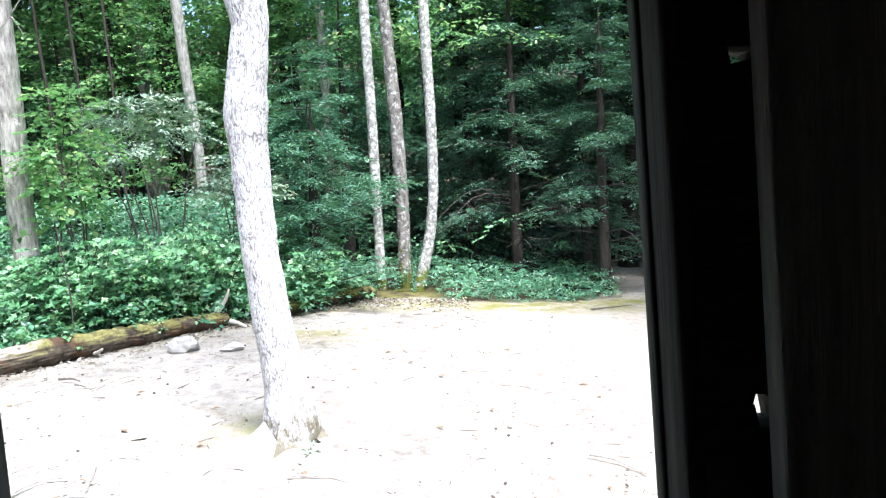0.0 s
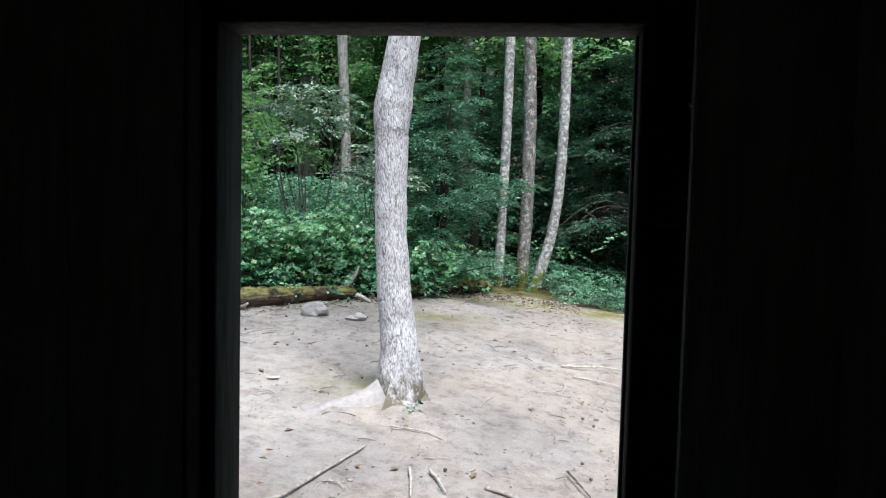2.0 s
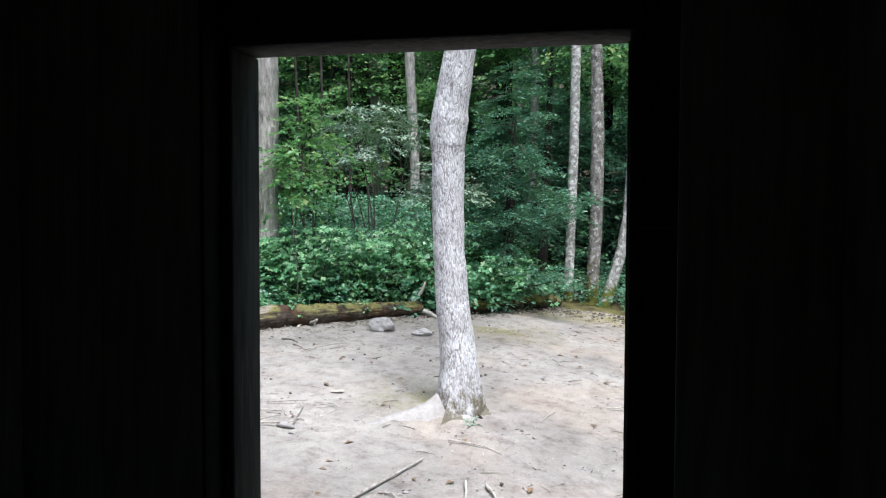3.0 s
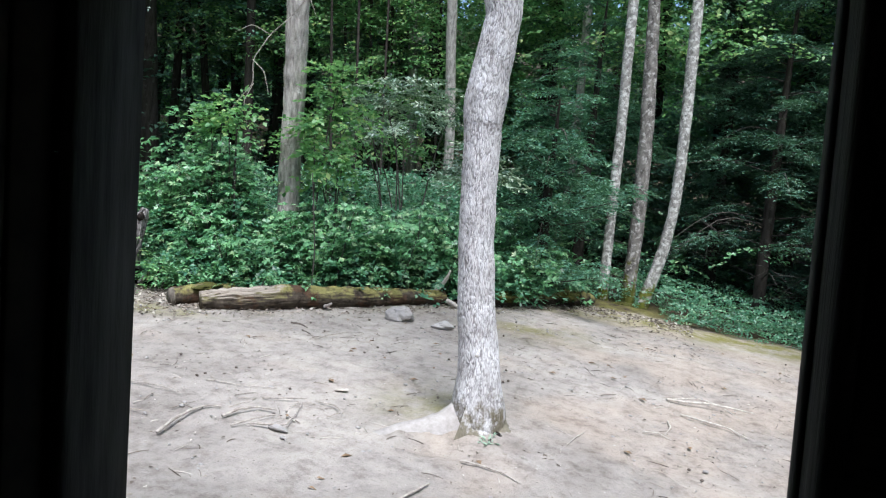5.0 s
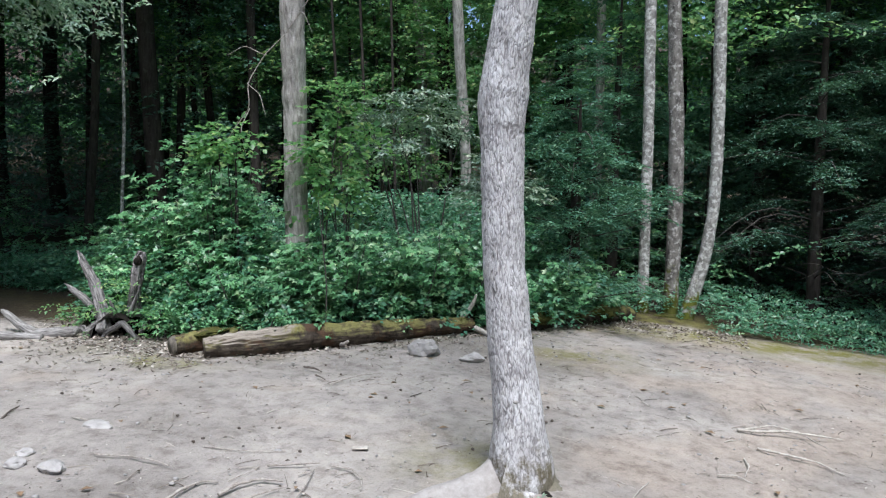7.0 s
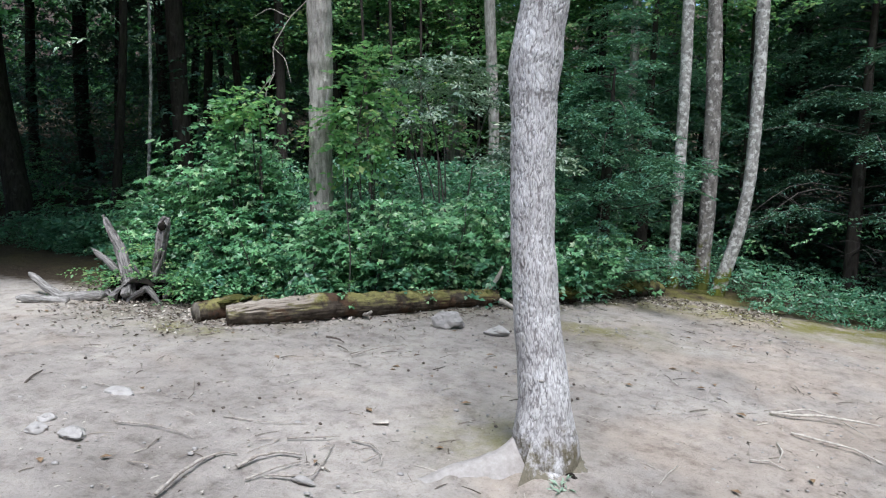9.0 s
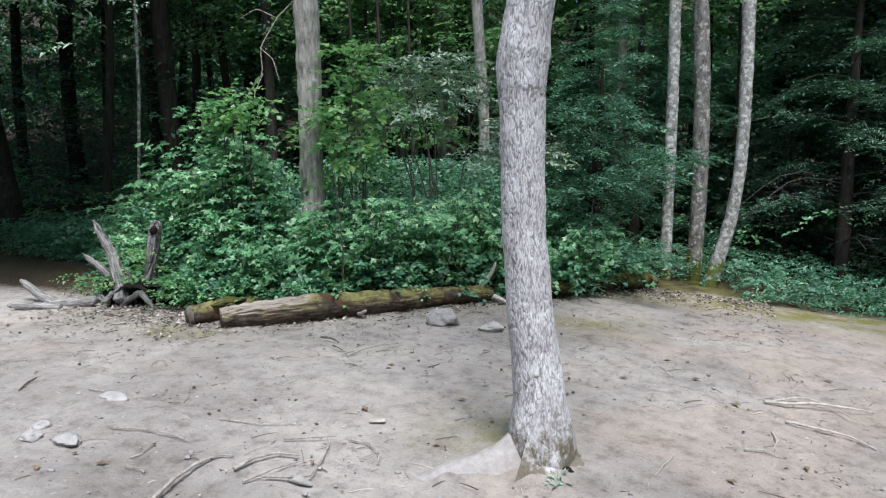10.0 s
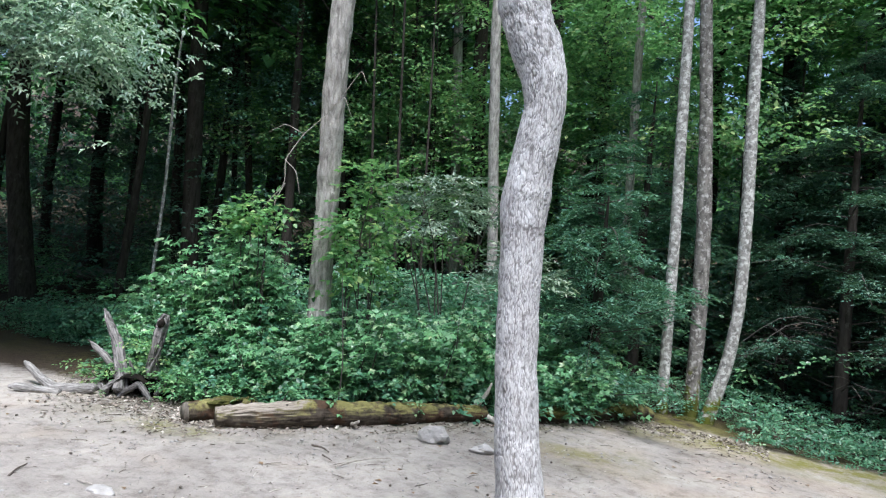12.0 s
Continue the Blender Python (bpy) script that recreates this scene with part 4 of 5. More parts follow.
for k, (x, y, rx, ry, top, lab) in enumerate(BUSHES):
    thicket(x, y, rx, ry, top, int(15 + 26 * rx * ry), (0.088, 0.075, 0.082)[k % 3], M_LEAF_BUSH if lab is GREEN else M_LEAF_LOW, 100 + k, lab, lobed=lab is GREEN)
for x, y, n, sd in ((-5.95, 7.25, 60, 150), (-7.0, 7.35, 45, 151), (-5.55, 7.15, 40, 152), (-4.45, 7.32, 30, 153), (-4.1, 7.62, 26, 154), (-4.85, 7.2, 24, 155), (-3.55, 8.3, 24, 156), (-5.15, 7.3, 30, 157)):
    shrub("weed_clump", "low leafy weeds growing by stump and log", x, y, (0.2, 0.12, 0.3), n, 6, 0.06, 0.6, 0.14, M_LEAF_BUSH, sd, 0.0, 3, category="plant", group="weeds by the stump")
shrub("mountain_laurel", "tall open shrub with grey-green glossy leaves", -4.2, 10.6, (0.95, 0.7, 0.68), 520, 7, 0.085, 0.4, 0.16, M_LEAF_LAUREL, 200, -0.8, 7, 2.1, lumps=9, lift=0.9, fan=7, fan_size=0.12)
shrub("mountain_laurel", "open shrub with grey-green leaves beside the trunk", -2.72, 9.9, (0.5, 0.45, 0.55), 250, 7, 0.09, 0.4, 0.16, M_LEAF_LAUREL, 201, -0.7, 6, 1.2, lumps=6, lift=0.9, fan=7, fan_size=0.12)
shrub("maple_sapling", "young maple with bright yellow-green leaves beside the grey trunk", -4.50, 8.75, (0.36, 0.35, 1.0), 270, 6, 0.085, 0.8, 0.22, M_LEAF_FRESH, 202, -0.8, 6, 1.2, category="tree", lumps=8, lift=0.9, fan=8)
shrub("maple_sapling", "young maple shoot with bright leaves by the edge tree", -5.75, 8.25, (0.42, 0.3, 0.35), 100, 6, 0.085, 0.8, 0.28, M_LEAF_FRESH, 203, -0.6, 5, 1.9, category="tree", lumps=6, lift=0.9)


# ---- hemlocks ----
def hemlock(name, label, x, y, h, reach, seed, first=0.5, boughs=26, per=11, r=0.09, mat=M_LEAF_HEM, bare=0):
    rng = np.random.default_rng(seed)
    t = thing(name, label, "tree", "hemlocks")
    z0 = gz(x, y)
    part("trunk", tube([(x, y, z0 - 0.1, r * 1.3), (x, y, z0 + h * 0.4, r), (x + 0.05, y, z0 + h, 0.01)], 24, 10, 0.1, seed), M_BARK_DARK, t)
    Cs, Ds, Us, Ls = [], [], [], []
    for k in range(boughs):
        f = (k + rng.random()) / boughs
        z = z0 + first + (h - first) * f
        a = k * 2.4 + rng.normal(0, 0.5)
        z += rng.normal(0, 0.3)
        n = reach * (1 - f) ** 0.7 * rng.uniform(0.7, 1.15) + 0.15
        d = np.array([math.cos(a), math.sin(a), 0.0])
        p0 = np.array([x, y, z])
        p1 = p0 + d * n * 0.5 + np.array([0, 0, 0.1 * n])
        p2 = p0 + d * n + np.array([0, 0, rng.uniform(-0.5, 0.3) * n])
        part("bough", tube([(*p0, 0.014), (*p1, 0.008), (*p2, 0.003)], 7, 5, 0.1, k), M_TWIG, t)
        if k < bare:
            for q in range(5):
                u = rng.uniform(0.3, 0.95)
                b = p0 + (p2 - p0) * u + np.array([0, 0, 0.1 * n * 4 * u * (1 - u)])
                w = b + (d * 0.5 + np.array([-d[1], d[0], 0]) * rng.choice([-1, 1]) * 0.6 + np.array([0, 0, rng.normal(0, 0.25)])) * rng.uniform(0.25, 0.6)
                part("twig", tube([(*b, 0.006), (*((b + w) / 2 + rng.normal(0, 0.04, 3)), 0.004), (*w, 0.002)], 5, 4, 0, q), M_TWIG, t)
            if k % 3:
                continue
        m = int(16 + 32 * n)
        u = rng.uniform(0.1, 1.0, m)
        B = p0 + (p2 - p0) * u[:, None]
        B[:, 2] += 0.1 * n * 4 * u * (1 - u)
        B += rng.normal(0, 1, (m, 3)) * np.array([0.05, 0.05, 0.035]) * (0.4 + n)
        s = rng.choice([-1.0, 1.0], m)
        perp = np.array([-d[1], d[0], 0])
        DD = unit(d * 0.75 + perp * (s * 0.8)[:, None] + rng.normal(0, 0.15, (m, 3)) * np.array([1, 1, 0.5]))
        Cs.append(B)
        Ds.append(DD)
        Us.append(unit(np.array([0, 0, 1.0]) + rng.normal(0, 0.12, (m, 3))))
        Ls.append(0.34 * (1.15 - 0.6 * u) * rng.uniform(0.7, 1.3, m))
    C, D, U, L = (np.concatenate(q) for q in (Cs, Ds, Us, Ls))
    v = leaf_arrays(C, D, U, L, per, 0.071, 0.36, rng, 0.85, 0.1)
    link_mesh("needles", leaf_mesh("needles", v), mat, t)
    return t


hemlock("hemlock", "small hemlock with flat layered blue-green sprays", -1.95, 11.0, 3.2, 1.35, 301, 0.8, 42)
hemlock("hemlock", "hemlock with wide flat sprays behind the slender trees", -1.75, 13.6, 5.5, 1.7, 302, 1.4, 30)
hemlock("hemlock", "dark hemlock with bare grey lower twigs", 1.5, 14.0, 6.5, 2.0, 303, 0.6, 62, bare=14, mat=M_LEAF_HEM_SHADE)
hemlock("hemlock", "dark hemlock with bare grey lower twigs", 3.0, 14.6, 7.0, 2.1, 304, 0.6, 62, bare=15, mat=M_LEAF_HEM_SHADE)
hemlock("hemlock", "dark hemlock with bare grey lower twigs", 0.7, 15.6, 7.0, 1.8, 305, 0.8, 56, bare=10, mat=M_LEAF_HEM_SHADE)
hemlock("hemlock", "dark hemlock drooping over the path", 2.9, 12.6, 5.0, 1.3, 306, 0.6, 40, bare=6, mat=M_LEAF_HEM_SHADE)
hemlock("hemlock", "dark hemlock in the shade of the woods", 5.0, 13.6, 7.5, 2.0, 307, 0.8, 54, bare=8, mat=M_LEAF_HEM_SHADE)
hemlock("hemlock", "dark hemlock in the shade of the woods", 2.2, 16.4, 8.0, 2.3, 313, 0.8, 60, bare=8, mat=M_LEAF_HEM_SHADE)
hemlock("hemlock", "dark hemlock in the shade of the woods", 4.2, 17.6, 8.0, 2.3, 314, 0.8, 60, bare=8, mat=M_LEAF_HEM_SHADE)
hemlock("hemlock", "tall dark hemlock deep in the woods", -7.4, 16.5, 8.0, 2.0, 308, 3.0, 34, bare=6)
hemlock("hemlock", "tall dark hemlock deep in the woods", -11.0, 17.4, 8.5, 2.4, 310, 3.0, 40, bare=6)
hemlock("hemlock", "tall dark hemlock deep in the woods", -14.2, 19.8, 9.0, 2.6, 311, 2.6, 40, bare=6)
hemlock("hemlock", "tall dark hemlock deep in the woods", -17.6, 17.0, 9.0, 2.6, 312, 2.6, 40, bare=6)
hemlock("hemlock", "tall dark hemlock deep in the woods", -3.2, 16.8, 8.0, 2.0, 309, 2.5, 34, bare=6)


# ---- low plants and understorey ----
def stuff_leaves(name, label, category, C, D, U, L, per, size, width, mat, seed):
    rng = np.random.default_rng(seed)
    return tagged(link_mesh(name, leaf_mesh(name, leaf_arrays(C, D, U, L, per, size, width, rng)), mat), label, category, kind="stuff")


def low_plants():
    rng = np.random.default_rng(400)
    n = 7500
    x = rng.uniform(-13, 8, n)
    e = np.interp(x, EDGE_X, EDGE_Y)
    y = e + 0.12 + np.abs(rng.normal(0, 1.5, n)) 
    keep = ~(np.hypot((x + 6.5) / 1.2, y - 7.0) < 0.5) & ~((x > -2.9) & (x < 0.1) & (y < e + 0.3)) & ~((x > -1.5) & (x < 0.1) & (y < e + 0.75)) & ~((x > -5.3) & (x < -2.6) & (y < e + 0.65)) & ~((np.abs(x - 3.6 - 0.13 * (y - 12)) < 0.7))
    x, y = x[keep], y[keep]
    n = len(x)
    h = rng.uniform(0.05, 0.42, n) * np.clip((y - np.interp(x, EDGE_X, EDGE_Y)) * 1.6, 0.25, 1)
    a = rng.uniform(0, 2 * np.pi, n)
    C = np.stack([x, y, ground_z(x, y) + h], 1)
    D = unit(np.stack([np.cos(a), np.sin(a), rng.uniform(-0.1, 0.5, n)], 1))
    U = unit(np.array([0, -0.25, 1.0]) + rng.normal(0, 0.25, (n, 3)))
    stuff_leaves("ground_plants", "low green ferny plants along the clearing edge", "plants", C, D, U, np.full(n, 0.24), 9, 0.058, 0.5, M_LEAF_LOW, 401)


low_plants()


def understorey():
    rng = np.random.default_rng(410)
    n = 11500
    x = np.where(rng.random(n) < 0.25, rng.uniform(-22, -10, n), rng.uniform(-22, 9, n))
    y = rng.uniform(11.5, 27, n)
    keep = (y > np.interp(x, EDGE_X, EDGE_Y) + 1.5) & ~(np.hypot(x + 19.5, y - 16.6) < 3.0) & (np.abs(x - 3.6 - 0.13 * (y - 12)) > 0.9)
    lump = np.array([noise.noise((px * 0.45, py * 0.45, 2.0)) for px, py in zip(x, y)])
    keep &= (lump > -0.12) & ((x < 0.3) | (rng.random(len(x)) < 0.3))
    x, y, lump = x[keep], y[keep], lump[keep]
    n = len(x)
    h = rng.uniform(0, 1, n) ** 0.8 * (0.5 + 2.6 * np.clip(lump + 0.12, 0, 0.5))
    a = rng.uniform(0, 2 * np.pi, n)
    C = np.stack([x, y, ground_z(x, y) + h], 1)
    D = unit(np.stack([np.cos(a), np.sin(a), rng.uniform(-0.2, 0.3, n)], 1))
    U = unit(np.array([0, -0.3, 1.0]) + rng.normal(0, 0.25, (n, 3)))
    stuff_leaves("undergrowth", "dark green undergrowth between the forest trunks", "undergrowth", C, D, U, np.full(n, 0.42), 9, 0.095, 0.6, M_LEAF_BUSH, 411)


understorey()


def hanging_foliage(name, label, count, xs, ys, zs, gap, size, mat, seed):
    """Leaf layers between the trunks, in lumps with gaps."""
    rng = np.random.default_rng(seed)
    x = rng.uniform(*xs, count)
    y = rng.uniform(*ys, count)
    z = rng.uniform(*zs, count)
    lump = np.array([noise.noise((a * 0.5, b * 0.5, c * 1.1 + seed)) for a, b, c in zip(x, y, z)])
    keep = lump > gap
    x, y, z = x[keep], y[keep], z[keep]
    n = len(x)
    a = rng.uniform(0, 2 * np.pi, n)
    C = np.stack([x, y, z], 1)
    D = unit(np.stack([np.cos(a), np.sin(a), rng.uniform(-0.3, 0.2, n)], 1))
    U = unit(np.array([0.05, -0.45, 1.0]) + rng.normal(0, 0.25, (n, 3)))
    stuff_leaves(name, label, "foliage", C, D, U, np.full(n, 0.55), 7, size, 0.6, mat, seed + 1)


hanging_foliage("woodland_foliage", "layers of dark green leaves among the forest trunks", 15000, (-26, -4), (17.5, 30), (3.0, 11), 0.12, 0.15, M_LEAF_CANOPY, 420)
hanging_foliage("maple_foliage", "bright layers of yellow-green leaves behind the slender trees", 12000, (-4, 8), (12.8, 17), (4.5, 9.5), 0.06, 0.12, M_LEAF_FRESH, 423)
hanging_foliage("woodland_foliage", "layers of green leaves deep among the forest trunks", 22000, (-6, 14), (17, 29), (2.0, 11), 0.05, 0.16, M_LEAF_CANOPY, 426)
hanging_foliage("maple_foliage", "layers of green leaves high between forest trunks", 10500, (-13, -3), (13.5, 19), (4.3, 10.5), 0.05, 0.12, M_LEAF_FRESH, 433)

hanging_foliage("maple_foliage", "yellow-green leaves of young trees behind the bushes", 6500, (-9.5, -4), (14.5, 19.5), (2.4, 6.5), 0.12, 0.12, M_LEAF_FRESH, 436)
hanging_foliage("hemlock_foliage", "dim blue-green needle sprays high among the hemlocks", 4200, (0.3, 8), (14, 18), (3.0, 7.0), 0.0, 0.10, M_LEAF_HEM, 439)
hanging_foliage("hemlock_foliage", "dim needle sprays between the tall dark trunks", 5500, (-15, -9), (13.5, 18), (4.6, 10), 0.05, 0.10, M_LEAF_HEM, 442)
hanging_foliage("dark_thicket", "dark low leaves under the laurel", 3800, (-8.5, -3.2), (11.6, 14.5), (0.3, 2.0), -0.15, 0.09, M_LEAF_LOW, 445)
hanging_foliage("dark_thicket", "dark leaf layers deep behind the hemlocks", 5000, (-4, 8), (19, 25), (1.0, 7.5), -0.1, 0.17, M_LEAF_HEM, 448)
hanging_foliage("woodland_foliage", "green leaf layers beyond the path under the hemlocks", 3200, (5.6, 11), (13, 18), (3.0, 7.5), 0.0, 0.12, M_LEAF_FRESH, 462)
# added to keep the sky off the left woods and path
hanging_foliage("dark_canopy", "dense leaf canopy added to block the sky over the dark side of the woods", 13000, (-27, -12), (7.0, 26), (8.6, 12), 0.0, 0.30, M_LEAF_HEM_SHADE, 450)

# dark filler that hides the hillside; woodland shade is in its needle colour
hanging_foliage("dark_thicket", "dark leaf layers deep in the shaded woods", 14500, (-29, -10.5), (13, 27), (0.5, 7.5), -0.02, 0.15, M_LEAF_HEM_SHADE, 453)
hanging_foliage("dark_thicket", "dark leaf layers behind the slender trees", 4500, (-5, 1.5), (15.5, 19), (0.3, 4.2), -0.1, 0.13, M_LEAF_HEM, 459)
hanging_foliage("dark_thicket", "dark leaf layers low between the hemlocks", 8000, (0.4, 13), (16, 25), (0.2, 4.6), -0.1, 0.15, M_LEAF_HEM_SHADE, 456)


def far_woods():
    rng = np.random.default_rng(430)
    n = 14500
    a = rng.uniform(0, 2 * np.pi, n)
    r = rng.uniform(33, 44, n)
    x, y = -4 + r * np.cos(a), 4 + r * np.sin(a)
    z = ground_z(x, y) + rng.uniform(0, 1, n) * 17
    D = unit(np.stack([rng.normal(0, 1, n), rng.normal(0, 1, n), rng.normal(0, 0.3, n)], 1))
    U = unit(np.stack([-np.cos(a) * 1.1, -np.sin(a) * 1.1, np.ones(n)], 1) + rng.normal(0, 0.25, (n, 3)))
    stuff_leaves("far_woods", "distant green woods closing the view", "woods", np.stack([x, y, z], 1), D, U, np.full(n, 1.5), 6, 0.68, 0.65, M_LEAF_CANOPY, 431)


far_woods()


# overhanging branch with pale leaves
def pale_branch():
    rng = np.random.default_rng(440)
    t = thing("overhanging_tree", "broad tree at the clearing side with pale glossy leaves overhanging", "tree")
    part("trunk", tube([(-11.9, 4.6, gz(-11.9, 4.6) - 0.1, 0.34), (-11.8, 4.7, 1.0, 0.27), (-11.6, 4.9, 5.0, 0.22), (-11.5, 5.2, 9.0, 0.08)], 40, 20, 0.12, 77), M_BARK_BROWN, t)
    arm = [(-11.65, 4.85, 4.3, 0.09), (-10.4, 5.9, 4.9, 0.055), (-9.0, 6.7, 4.8, 0.03), (-7.2, 7.1, 4.3, 0.008)]
    part("bough", tube(arm, 24, 8, 0.1, 3), M_TWIG, t)
    part("bough", tube([(-11.6, 4.9, 5.2, 0.08), (-10.6, 6.4, 6.0, 0.05), (-10.0, 8.4, 6.4, 0.012)], 16, 8, 0.1, 4), M_TWIG, t)
    part("bough", tube([(-11.6, 4.9, 6.0, 0.08), (-13.0, 6.4, 6.8, 0.05), (-13.6, 8.4, 7.0, 0.012)], 16, 8, 0.1, 5), M_TWIG, t)
    # unseen crown, made big and dense to shade the left of the clearing
    C, D, U, L = crown_leaves(rng, 3300, (4.2, 4.4, 2.6), 6, 0.2, 0.6, 0.6, -0.8, 0.3, 12)
    crown = link_mesh("crown", leaf_mesh("crown", leaf_arrays(C, D, U, L, 6, 0.2, 0.6, rng)), M_LEAF_CANOPY, t)
    crown.location = (-11.4, 6.6, 7.3)
    n = 1700
    u = rng.uniform(0.35, 1.0, n)
    q = smooth_path([(*p[:3], 0) for p in arm], 100)
    C = q[(u * 99).astype(int), :3] + rng.normal(0, 1, (n, 3)) * np.array([0.42, 0.5, 0.36]) * rng.choice([0.5, 1.0, 1.25], (n, 1))
    a = rng.uniform(0, 2 * np.pi, n)
    D = unit(np.stack([np.cos(a) + 0.5, np.sin(a) - 0.2, -0.25 + rng.normal(0, 0.1, n)], 1))
    U = unit(np.array([0.2, -0.2, 1.0]) + rng.normal(0, 0.2, (n, 3)))
    link_mesh("leaves", leaf_mesh("leaves", leaf_arrays(C, D, U, np.full(n, 0.34), 8, 0.085, 0.42, rng, 0.8, 0.35)), M_LEAF_PALE, t)


pale_branch()


# ---- fallen logs and stump ----
def fallen_log():
    t = thing("fallen_log", "long mossy fallen log lying at the clearing edge", "log")
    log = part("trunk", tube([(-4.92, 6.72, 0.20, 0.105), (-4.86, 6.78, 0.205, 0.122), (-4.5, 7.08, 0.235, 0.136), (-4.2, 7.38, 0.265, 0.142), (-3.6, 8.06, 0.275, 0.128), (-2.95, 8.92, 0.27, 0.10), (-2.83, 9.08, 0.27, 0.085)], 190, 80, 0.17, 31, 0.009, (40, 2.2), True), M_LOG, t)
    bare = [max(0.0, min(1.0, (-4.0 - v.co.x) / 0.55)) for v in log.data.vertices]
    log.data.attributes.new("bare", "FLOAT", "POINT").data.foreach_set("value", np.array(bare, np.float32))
    part("branch_stub", tube([(-2.98, 9.05, 0.30, 0.035), (-2.86, 9.0, 0.42, 0.03), (-2.76, 8.95, 0.56, 0.022), (-2.72, 8.92, 0.66, 0.012)], 12, 8, 0.2, 35), M_STICK_PALE, log, "bleached branch stub")
    part("branch_stub", tube([(-2.86, 9.1, 0.25, 0.04), (-2.66, 8.98, 0.22, 0.03), (-2.53, 8.92, 0.17, 0.02)], 10, 8, 0.2, 36), M_STICK_PALE, log)
    part("branch_stub", tube([(-3.88, 7.68, 0.17, 0.02), (-3.78, 7.58, 0.19, 0.024), (-3.70, 7.54, 0.24, 0.014)], 10, 8, 0.2, 37), M_STICK, log)
    o = thing("short_log", "short mossy log with a grey sawn end", "log")
    short = part("trunk", tube([(-5.27, 6.68, 0.205, 0.107), (-5.12, 6.95, 0.22, 0.122), (-4.95, 7.38, 0.23, 0.115)], 40, 26, 0.16, 38, 0.01, (20, 2), True), M_LOG, o)
    part("end", tube([(-5.283, 6.657, 0.205, 0.092), (-5.265, 6.69, 0.205, 0.103)], 3, 26, 0.12, 39), M_CUT, short, "grey sawn end")
    part("moss_cap", blob((-5.08, 7.03, 0.315), (0.11, 0.22, 0.03), 40, 0.6, 4), M_MOSS, short)
    r = thing("rotting_log", "crumbled mossy rotting log between stump and slender trees", "log")
    rotten = part("trunk", tube([(-2.55, 9.45, 0.20, 0.10), (-2.2, 10.0, 0.22, 0.12), (-1.85, 10.6, 0.21, 0.10), (-1.45, 11.3, 0.2, 0.12), (-1.2, 11.7, 0.18, 0.10)], 70, 22, 0.5, 41, 0.01, (20, 2), True), M_LOG, r)
    part("moss_cap", blob((-1.5, 11.15, 0.26), (0.2, 0.4, 0.085), 42, 0.4, 4), M_MOSS, rotten)
    part("moss_cap", blob((-2.2, 10.0, 0.28), (0.16, 0.35, 0.075), 43, 0.4, 4), M_MOSS, rotten)


fallen_log()


